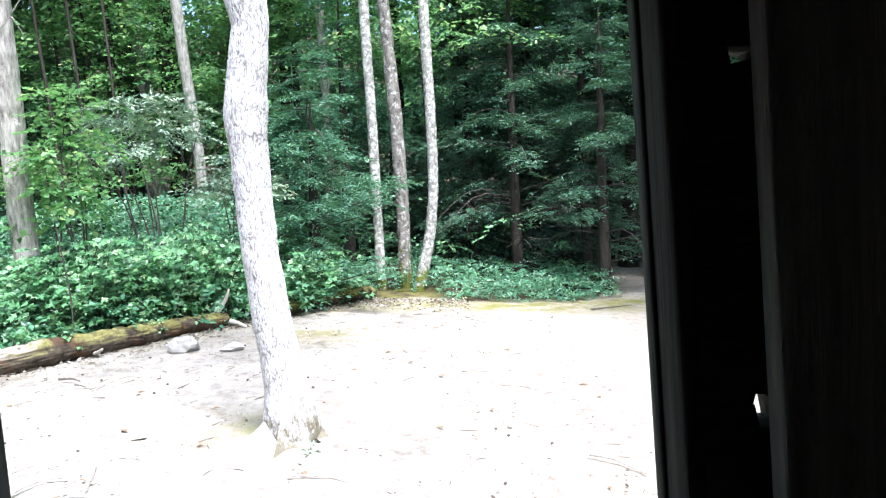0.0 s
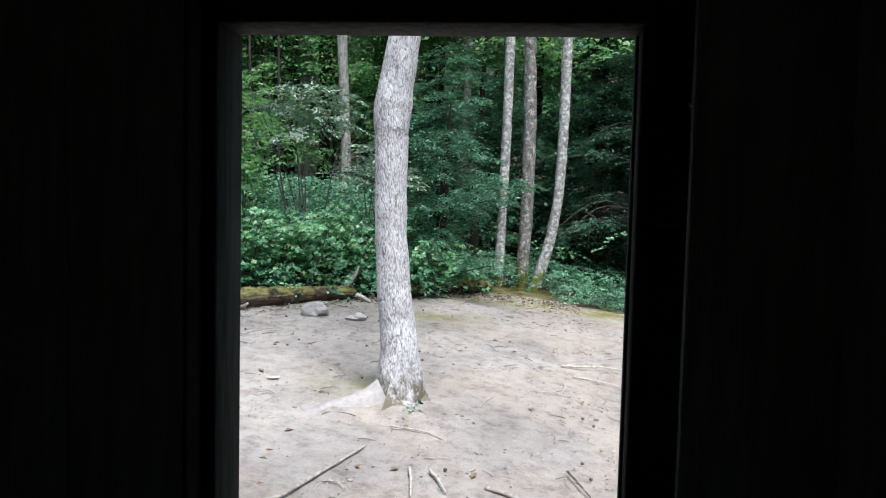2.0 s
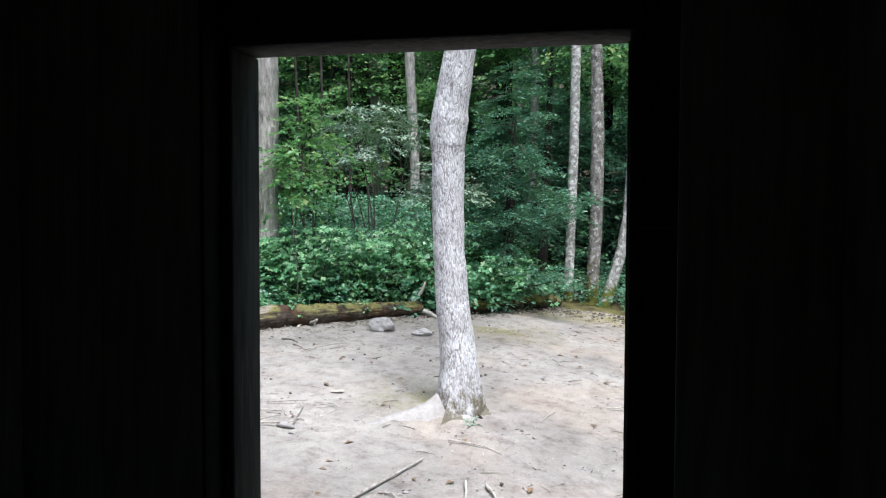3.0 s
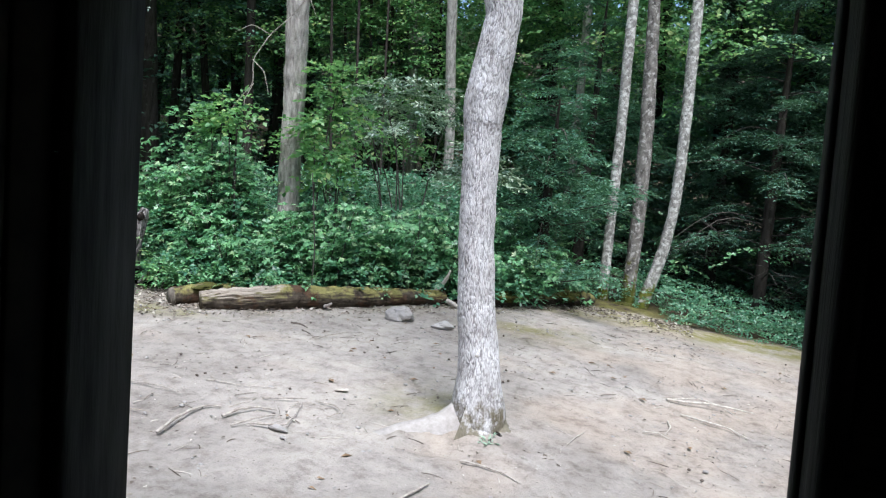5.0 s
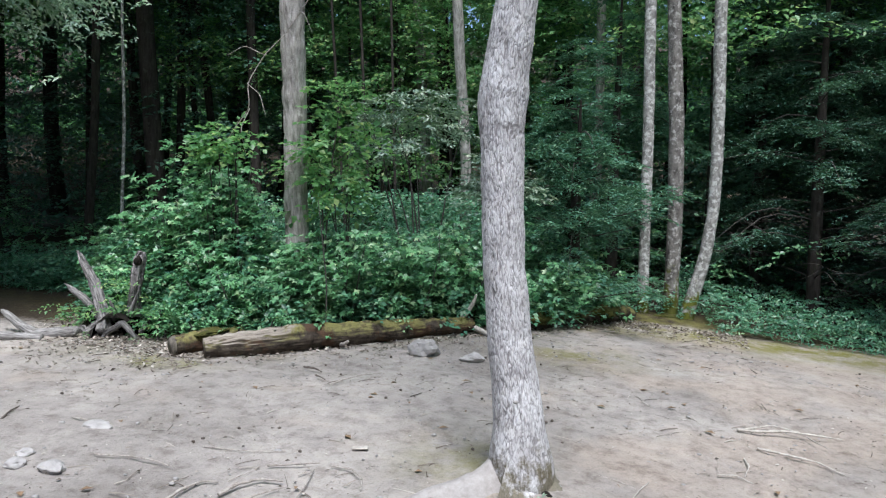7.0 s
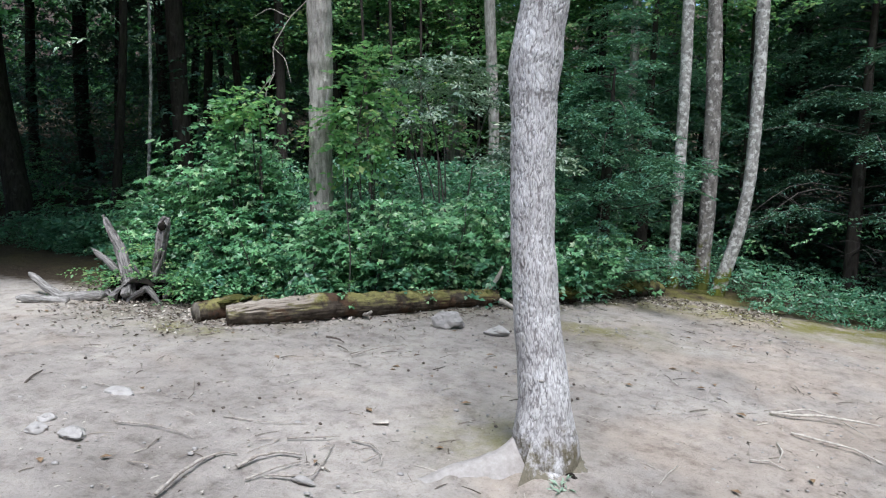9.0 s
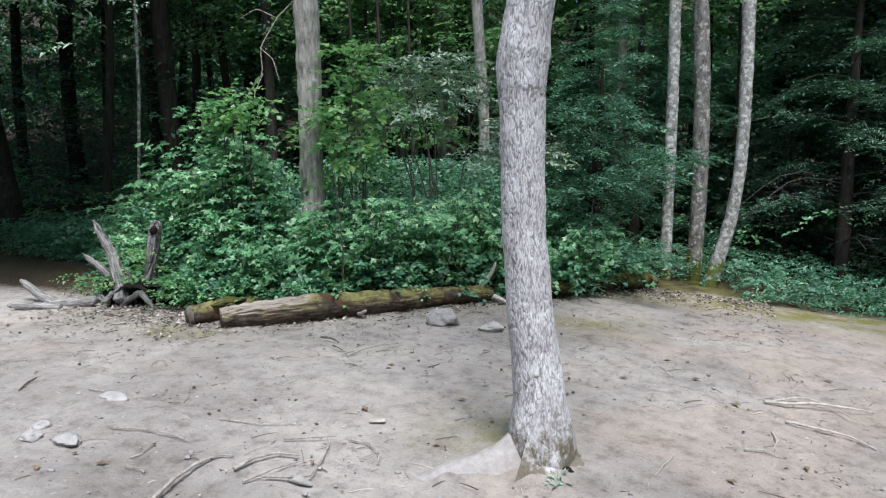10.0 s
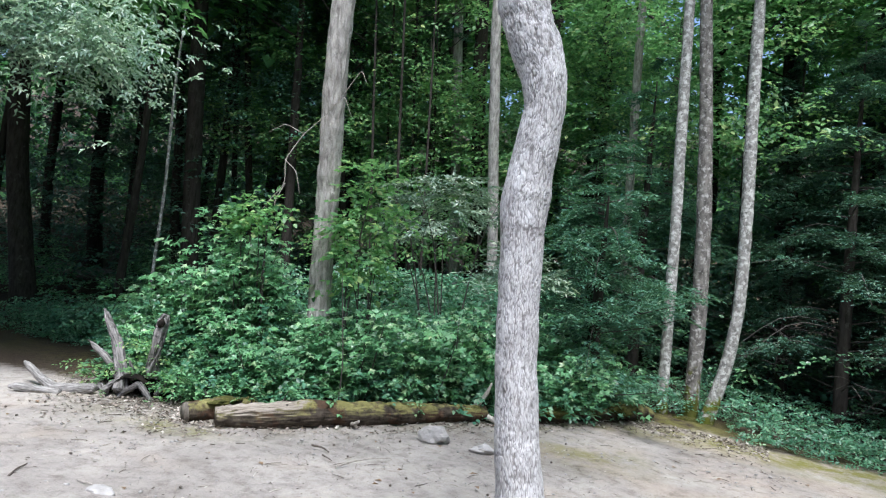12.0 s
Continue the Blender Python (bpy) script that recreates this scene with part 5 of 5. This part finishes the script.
def stump():
    t = thing("dead_stump", "upturned grey rotten stump with jagged prongs among leaves", "stump")
    # near-black base and hollows: the cavity's shade is in their colour
    part("base", tube([(-6.42, 7.42, 0.0, 0.30), (-6.45, 7.4, 0.14, 0.22), (-6.5, 7.36, 0.26, 0.13), (-6.56, 7.32, 0.36, 0.05)], 60, 60, 0.45, 51, 0.05, (16, 2.5), True), M_SHADE_BLACK, t)
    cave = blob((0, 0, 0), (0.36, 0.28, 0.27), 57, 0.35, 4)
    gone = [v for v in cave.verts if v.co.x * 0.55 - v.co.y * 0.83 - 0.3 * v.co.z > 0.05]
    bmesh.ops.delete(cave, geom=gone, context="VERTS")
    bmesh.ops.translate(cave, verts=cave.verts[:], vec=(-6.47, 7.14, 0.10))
    part("hollow", cave, M_SHADE_BLACK, t, "rotten hollow under the stump, its shade coloured black")
    part("hollow", blob((-7.02, 7.3, 0.27), (0.14, 0.1, 0.10), 58, 0.6, 3), M_SHADE_BLACK, t)
    part("prong", tube([(-6.56, 7.0, 0.20, 0.085), (-6.62, 7.08, 0.33, 0.075), (-6.74, 7.14, 0.48, 0.068), (-6.89, 7.2, 0.70, 0.07), (-7.03, 7.2, 0.90, 0.055), (-7.12, 7.2, 1.03, 0.035), (-7.16, 7.2, 1.10, 0.01)], 110, 48, 0.16, 52, 0.034, (30, 1.8), True), M_STUMP, t)
    prong = part("prong", tube([(-6.40, 7.3, 0.36, 0.085), (-6.37, 7.27, 0.54, 0.075), (-6.33, 7.25, 0.70, 0.07), (-6.29, 7.25, 0.90, 0.075), (-6.26, 7.25, 1.04, 0.07), (-6.24, 7.25, 1.12, 0.045)], 110, 48, 0.14, 53, 0.036, (34, 1.6), True), M_STUMP, t)
    # solid lump, its black stands for shade inside the tip
    part("prong_hollow", blob((-6.235, 7.19, 1.02), (0.04, 0.04, 0.055), 59, 0.4, 3), M_SHADE_BLACK, prong, "black lump for the shade inside the hollow tip")
    part("prong", tube([(-6.95, 7.28, 0.38, 0.05), (-7.11, 7.22, 0.54, 0.045), (-7.26, 7.2, 0.63, 0.035), (-7.38, 7.2, 0.70, 0.008)], 40, 16, 0.2, 54, 0.012, (40, 4), True), M_STUMP, t)
    for k, (px, pz, qx, qz, r) in enumerate([(-6.60, 0.3, -6.66, 0.62, 0.03), (-6.36, 0.42, -6.18, 0.74, 0.03), (-6.72, 0.2, -6.95, 0.42, 0.04), (-6.2, 0.2, -6.02, 0.40, 0.035)]):
        part("splinter", tube([(px, 7.2, pz, r), ((px + qx) / 2 + 0.02, 7.18, (pz + qz) / 2, r * 0.8), (qx, 7.16, qz, 0.004)], 24, 12, 0.2, 90 + k, 0.008, (40, 4), True), M_STUMP, t)
    # roots arch over the hollow and run down to the ground on both sides
    for k, (x0, x1, zt, r) in enumerate([(-6.9, -6.56, 0.24, 0.04), (-6.6, -6.1, 0.27, 0.035), (-7.15, -6.75, 0.16, 0.04)]):
        part("root", tube([(x0, 7.0, 0.02, r * 0.6), (x0 + 0.06, 7.02, zt * 0.7, r), ((x0 + x1) / 2, 7.08, zt + 0.04, r * 1.1), (x1 - 0.05, 7.06, zt * 0.6, r * 0.8), (x1, 7.02, 0.03, r * 0.3)], 60, 22, 0.3, 140 + k, 0.016, (34, 3), True), M_STUMP, t)
    rng = np.random.default_rng(77)
    n = 150
    side = rng.choice([-7.05, -6.05, -6.42], n)
    C = np.stack([rng.normal(side, 0.17, n), rng.normal(7.2, 0.12, n), rng.uniform(0.1, 0.5, n) + np.where(side == -6.42, 0.3, 0.0)], 1)
    a = rng.uniform(0, 6.28, n)
    D = unit(np.stack([np.cos(a), np.sin(a), rng.uniform(-0.1, 0.4, n)], 1))
    U = unit(np.array([0, -0.4, 1.0]) + rng.normal(0, 0.3, (n, 3)))
    stuff_leaves("creeping_plants", "pale green leaves creeping over the rotten stump", "plants", C, D, U, np.full(n, 0.2), 7, 0.05, 0.6, M_LEAF_FRESH, 78)
    t2 = thing("dead_branch", "bent bleached dead branch lying on the path", "branch")
    part("limb", tube([(-6.85, 6.9, 0.21, 0.05), (-7.1, 6.87, 0.16, 0.072), (-7.40, 6.82, 0.14, 0.062), (-7.62, 6.8, 0.23, 0.048), (-7.82, 6.8, 0.34, 0.045), (-7.92, 6.8, 0.38, 0.02)], 70, 24, 0.12, 70, 0.006, (40, 4), True), M_BRANCH, t2)
    part("limb", tube([(-7.15, 6.7, 0.14, 0.04), (-7.45, 6.6, 0.14, 0.05), (-7.62, 6.5, 0.15, 0.05), (-7.7, 6.47, 0.15, 0.02)], 50, 24, 0.12, 71, 0.006, (40, 4), True), M_BRANCH, t2)


stump()

slender = thing("sapling_pole", "thin bare upright sapling stem behind the log", "sapling")
part("stem", tube([(-4.16, 7.85, 0.1, 0.009), (-4.13, 7.82, 0.8, 0.008), (-4.24, 7.8, 1.75, 0.004)], 14, 6, 0.1, 9), M_TWIG, slender)
vine = thing("bare_vine", "thin bare looping vine hanging beside the trunk", "vine")
part("stem", tube([(-4.98, 8.25, 3.75, 0.005), (-5.25, 8.2, 3.5, 0.006), (-5.42, 8.1, 3.15, 0.006), (-5.38, 8.1, 2.85, 0.005), (-5.62, 8.1, 2.6, 0.005), (-5.8, 8.1, 2.35, 0.003)], 26, 6, 0.2, 10), M_STICK, vine)


for a, b, c in (((-5.25, 8.2, 3.5), (-5.5, 8.15, 3.62), (-5.72, 8.1, 3.5)), ((-5.42, 8.1, 3.15), (-5.2, 8.05, 3.0), (-5.08, 8.0, 2.72)), ((-5.38, 8.1, 2.85), (-5.48, 8.05, 2.6), (-5.4, 8.05, 2.3)), ((-4.98, 8.25, 3.75), (-4.72, 8.2, 4.0), (-4.55, 8.15, 3.7)), ((-4.72, 8.2, 4.0), (-4.5, 8.2, 4.3), (-4.38, 8.15, 4.1))):
    part("twig", tube([(*a, 0.005), (*b, 0.005), (*c, 0.002)], 12, 5, 0.2, 11), M_STICK, vine)


# ---- stones, sticks and litter ----
def stone(x, y, size, seed, label):
    z = gz(x, y)
    return tagged(part("stone", blob((x, y, z + size[2] * 0.45), size, seed, 0.45, 3), M_STONE, smooth=False), label, "stone")


stone(-2.89, 7.72, (0.17, 0.13, 0.12), 81, "pale grey angular stone lying on the dirt")
stone(-2.37, 7.75, (0.12, 0.09, 0.05), 82, "small flat pale stone half sunk in dirt")
stone(-4.29, 4.78, (0.13, 0.08, 0.03), 83, "flat pale stone half sunk in dirt")
stone(-4.2, 4.05, (0.07, 0.06, 0.035), 84, "small pale stone half sunk in dirt")
stone(-3.93, 4.09, (0.09, 0.06, 0.04), 85, "small pale stone half sunk in dirt")
stone(-4.3, 4.2, (0.06, 0.05, 0.03), 86, "small pale stone half sunk in dirt")
stone(-2.33, 4.25, (0.08, 0.03, 0.02), 87, "small pale stone half sunk in dirt")


def stick(points, r, mat, label, seed, lift=0.0):
    line = []
    for k, (x, y) in enumerate(points):
        f = k / (len(points) - 1)
        r2 = r * 0.46
        line.append((x + 0.02 * noise.noise((k * 1.7, seed, 1)), y + 0.02 * noise.noise((k * 1.7, seed, 5)), gz(x, y) + 0.012 + r2 * 0.5 + lift * math.sin(f * math.pi), r2 * (1 - 0.55 * f)))
    return tagged(part("stick", tube(line, max(20, 11 * len(points)), 9, 0.6, seed), mat), label, "stick", "sticks on the ground")


pale, grey, dark = "bleached stick lying on the dirt", "weathered grey root showing through the dirt", "dark damp stick on the dirt"
STICKS = [
    ([(0.14, 6.97), (0.30, 7.0), (0.5, 7.12), (0.76, 7.17), (0.92, 7.2)], 0.028, M_STICK_PALE, pale),
    ([(0.2, 7.02), (0.42, 7.22), (0.62, 7.2)], 0.018, M_STICK_PALE, pale),
    ([(0.27, 6.62), (0.46, 6.59), (0.67, 6.55), (0.82, 6.42)], 0.022, M_STICK_PALE, pale),
    ([(0.66, 7.12), (0.72, 6.98), (0.79, 6.93)], 0.012, M_STICK_PALE, pale),
    ([(-0.01, 5.95), (0.1, 5.98), (0.21, 5.92)], 0.014, M_STICK_PALE, pale),
    ([(0.17, 6.36), (0.19, 6.2), (0.17, 6.02)], 0.014, M_STICK_PALE, pale),
    ([(-0.77, 5.51), (-0.62, 5.47), (-0.5, 5.43)], 0.011, M_STICK, pale),
    ([(-0.43, 5.58), (-0.47, 5.42), (-0.52, 5.26)], 0.013, M_STICK_PALE, pale),
    ([(-2.9, 3.75), (-2.95, 3.95), (-2.96, 4.15), (-2.93, 4.3), (-2.85, 4.33)], 0.026, M_STICK, grey),
    ([(-2.74, 4.2), (-2.72, 4.33), (-2.62, 4.45), (-2.5, 4.5)], 0.028, M_STICK, grey),
    ([(-2.6, 4.1), (-2.53, 4.28), (-2.46, 4.42)], 0.018, M_STICK, grey),
    ([(-2.52, 4.2), (-2.4, 4.24), (-2.28, 4.3), (-2.34, 4.5), (-2.43, 4.74)], 0.018, M_STICK, pale),
    ([(-2.35, 4.83), (-2.2, 4.82), (-2.08, 4.74), (-2.03, 4.62)], 0.015, M_STICK, pale),
    ([(-2.72, 4.66), (-2.55, 4.74), (-2.45, 4.84)], 0.014, M_STICK, grey),
    ([(-3.86, 4.36), (-3.6, 4.42), (-3.39, 4.43), (-3.25, 4.4)], 0.014, M_STICK, pale),
    ([(-5.04, 4.6), (-5.12, 4.74), (-5.2, 4.88)], 0.02, M_STICK_DARK, dark),
    ([(-4.6, 4.84), (-4.45, 4.83), (-4.25, 4.8)], 0.012, M_STICK, pale),
    ([(-3.24, 6.35), (-3.18, 6.55), (-3.1, 6.72), (-2.98, 6.88)], 0.018, M_STICK, dark),
    ([(-3.75, 6.75), (-3.6, 6.72), (-3.5, 6.66)], 0.026, M_STICK_DARK, dark),
    ([(-3.5, 6.55), (-3.42, 6.5), (-3.36, 6.46)], 0.02, M_STICK_DARK, dark),
    ([(-1.09, 4.5), (-0.95, 4.5), (-0.8, 4.48), (-0.67, 4.42)], 0.018, M_STICK, pale),
    ([(-1.9, 2.86), (-1.68, 2.95), (-1.5, 2.98), (-1.38, 3.12), (-1.28, 3.6), (-1.15, 4.07)], 0.034, M_STICK, grey),
    ([(-0.79, 3.86), (-0.74, 3.68), (-0.69, 3.48)], 0.024, M_STICK_PALE, grey),
    ([(-0.66, 3.88), (-0.58, 3.75), (-0.5, 3.62)], 0.024, M_STICK_PALE, grey),
    ([(-0.28, 3.78), (-0.15, 3.74), (0.0, 3.66), (0.2, 3.5), (0.41, 3.33)], 0.032, M_STICK, grey),
    ([(0.23, 4.28), (0.3, 4.1), (0.4, 3.9)], 0.018, M_STICK_DARK, dark),
    ([(0.98, 4.95), (1.12, 4.85), (1.3, 4.62)], 0.02, M_STICK, grey),
    ([(-1.25, 3.46), (-1.15, 3.48), (-1.08, 3.4)], 0.014, M_STICK, pale),
    ([(2.2, 10.6), (2.5, 10.7), (2.9, 10.95)], 0.03, M_STICK_DARK, dark),
    ([(-3.3, 4.75), (-3.0, 4.78), (-2.75, 4.9)], 0.010, M_STICK, pale),
]
for k, (pts, r, m, lab) in enumerate(STICKS):
    stick(pts, r, m, lab, 500 + k, 0.01)

chip = box(-0.055, 0.055, -0.022, 0.022, 0, 0.012, 0.004)
ob = tagged(part("wood_chip", chip, M_STICK_PALE, smooth=False), "flat pale wood chip lying on the dirt", "wood chip")
ob.matrix_world = pose(-2.32, 5.17, gz(-2.32, 5.17) + 0.012, 6, -3, 20)


def litter():
    rng = np.random.default_rng(600)
    geos = {"pebbles": [], "twigs": [], "dead_leaves": [], "cones": [], "chips": []}
    for k in range(5200):
        x, y = rng.uniform(-7, 1.6), rng.uniform(2.6, 10)
        if y > np.interp(x, EDGE_X, EDGE_Y) - 0.1 or math.hypot(x + 1.15, y - 5.15) < 0.4:
            continue
        z = gz(x, y)
        kind = rng.random()
        near = y > np.interp(x, EDGE_X, EDGE_Y) - 1.4
        if kind < 0.32:
            s = rng.uniform(0.004, 0.011) * (2.0 if rng.random() < 0.12 else 1.0)
            bm = blob((x, y, z + s * 0.3), (s * rng.uniform(0.8, 1.6), s, s * 0.6), k, 0.3, 1)
            geos["pebbles"].append(([v.co[:] for v in bm.verts], [[v.index for v in f.verts] for f in bm.faces]))
            bm.free()
        elif kind < 0.333:
            bm = blob((x, y, z + 0.009), (0.015, 0.014, 0.012), k, 0.3, 1)
            geos["cones"].append(([v.co[:] for v in bm.verts], [[v.index for v in f.verts] for f in bm.faces]))
            bm.free()
        elif kind < 0.955 or not near and kind < 0.985:
            if rng.random() < 0.76:
                a, n = rng.uniform(0, 6.28), rng.uniform(0.006, 0.02)
                c, s = math.cos(a) * n, math.sin(a) * n
                w = rng.uniform(0.25, 0.7)
                geos["chips"].append(([(x - c, y - s, z + 0.006), (x + s * w, y - c * w, z + 0.012), (x + c, y + s, z + 0.008), (x - s * w, y + c * w, z + 0.014)], [(0, 1, 2), (0, 2, 3)]))
                continue
            a, n = rng.uniform(0, 3.14), rng.uniform(0.03, 0.2)
            d = np.array([math.cos(a), math.sin(a)]) * n
            r = rng.uniform(0.0015, 0.004)
            geos["twigs"].append(tube([(x, y, z + r, r), (x + d[0] * 0.5 + rng.normal(0, 0.01), y + d[1] * 0.5, z + r + 0.008, r), (x + d[0], y + d[1], gz(x + d[0], y + d[1]) + r, r * 0.5)], 5, 5, 0.2, k))
        else:
            a, n = rng.uniform(0, 6.28), rng.uniform(0.025, 0.05)
            c, s = math.cos(a) * n, math.sin(a) * n
            geos["dead_leaves"].append(([(x - c, y - s, z + 0.008), (x + s * 0.5, y - c * 0.5, z + 0.02), (x + c, y + s, z + 0.012), (x - s * 0.5, y + c * 0.5, z + 0.022), (x, y, z + 0.010)], [(0, 1, 4), (1, 2, 4), (2, 3, 4), (3, 0, 4)]))
    for nm, mat, lab in (("pebbles", M_STONE, "small pale pebbles scattered over the dirt"), ("twigs", M_LITTER, "tiny dry twigs scattered over the dirt"), ("chips", M_LITTER, "small flakes of bark and leaf scattered over the dirt"), ("dead_leaves", M_DEADLEAF, "brown dead leaves scattered over the dirt"), ("cones", M_STICK_DARK, "small dark cones scattered over the dirt")):
        tagged(part(nm, joined(geos[nm]), mat), lab, nm.replace("_", " "), kind="stuff")
    # thicker debris along the log
    tw, dl = [], []
    for k in range(5200):
        x = rng.uniform(-8, 0.4)
        y = np.interp(x, EDGE_X, EDGE_Y) - abs(rng.normal(0, 0.55)) + 0.05
        if k < 480:
            x, y = rng.normal(-0.83, 0.11), rng.normal(4.92, 0.13)
        z = gz(x, y)
        a, n = rng.uniform(0, 6.28), rng.uniform(0.010, 0.030)
        if k % 4:
            c, s = math.cos(a) * n, math.sin(a) * n
            w = rng.uniform(0.3, 0.8)
            dl.append(([(x - c, y - s, z + 0.010), (x + s * w, y - c * w, z + 0.010 + n * rng.random()), (x + c, y + s, z + 0.012 + n * rng.random()), (x - s * w, y + c * w, z + 0.016), (x, y, z + 0.010)], [(0, 1, 4), (1, 2, 4), (2, 3, 4), (3, 0, 4)]))
        else:
            d = np.array([math.cos(a), math.sin(a)]) * n * 4
            tw.append(tube([(x, y, z + 0.01, 0.004), (x + d[0], y + d[1], z + 0.02, 0.003)], 3, 5, 0.2, k))
    tagged(part("leaf_litter", joined(dl), M_LITTER, smooth=False), "grey dry leaf litter along the fallen log", "leaf litter", kind="stuff")
    tagged(part("fine_twigs", joined(tw), M_LITTER), "fine dry twigs along the fallen log", "twigs", kind="stuff")


litter()


def small_plant():
    rng = np.random.default_rng(650)
    t = thing("small_plant", "small green weed at the foot of the trunk", "plant")
    n = 9
    a = rng.uniform(0, 6.28, n)
    C = np.tile([[-0.985, 4.84, gz(-0.985, 4.84) + 0.03]], (n, 1)) + rng.normal(0, 0.02, (n, 3))
    D = unit(np.stack([np.cos(a), np.sin(a), np.full(n, 0.5)], 1))
    U = unit(np.array([0, -0.3, 1.0]) + rng.normal(0, 0.2, (n, 3)))
    link_mesh("leaves", leaf_mesh("leaves", leaf_arrays(C, D, U, np.full(n, 0.075), 4, 0.055, 0.3, rng)), M_LEAF_LAUREL, t)
    part("stem", tube([(-0.985, 4.84, -0.12, 0.006), (-0.985, 4.84, -0.03, 0.004)], 3, 5), M_TWIG, t)


small_plant()
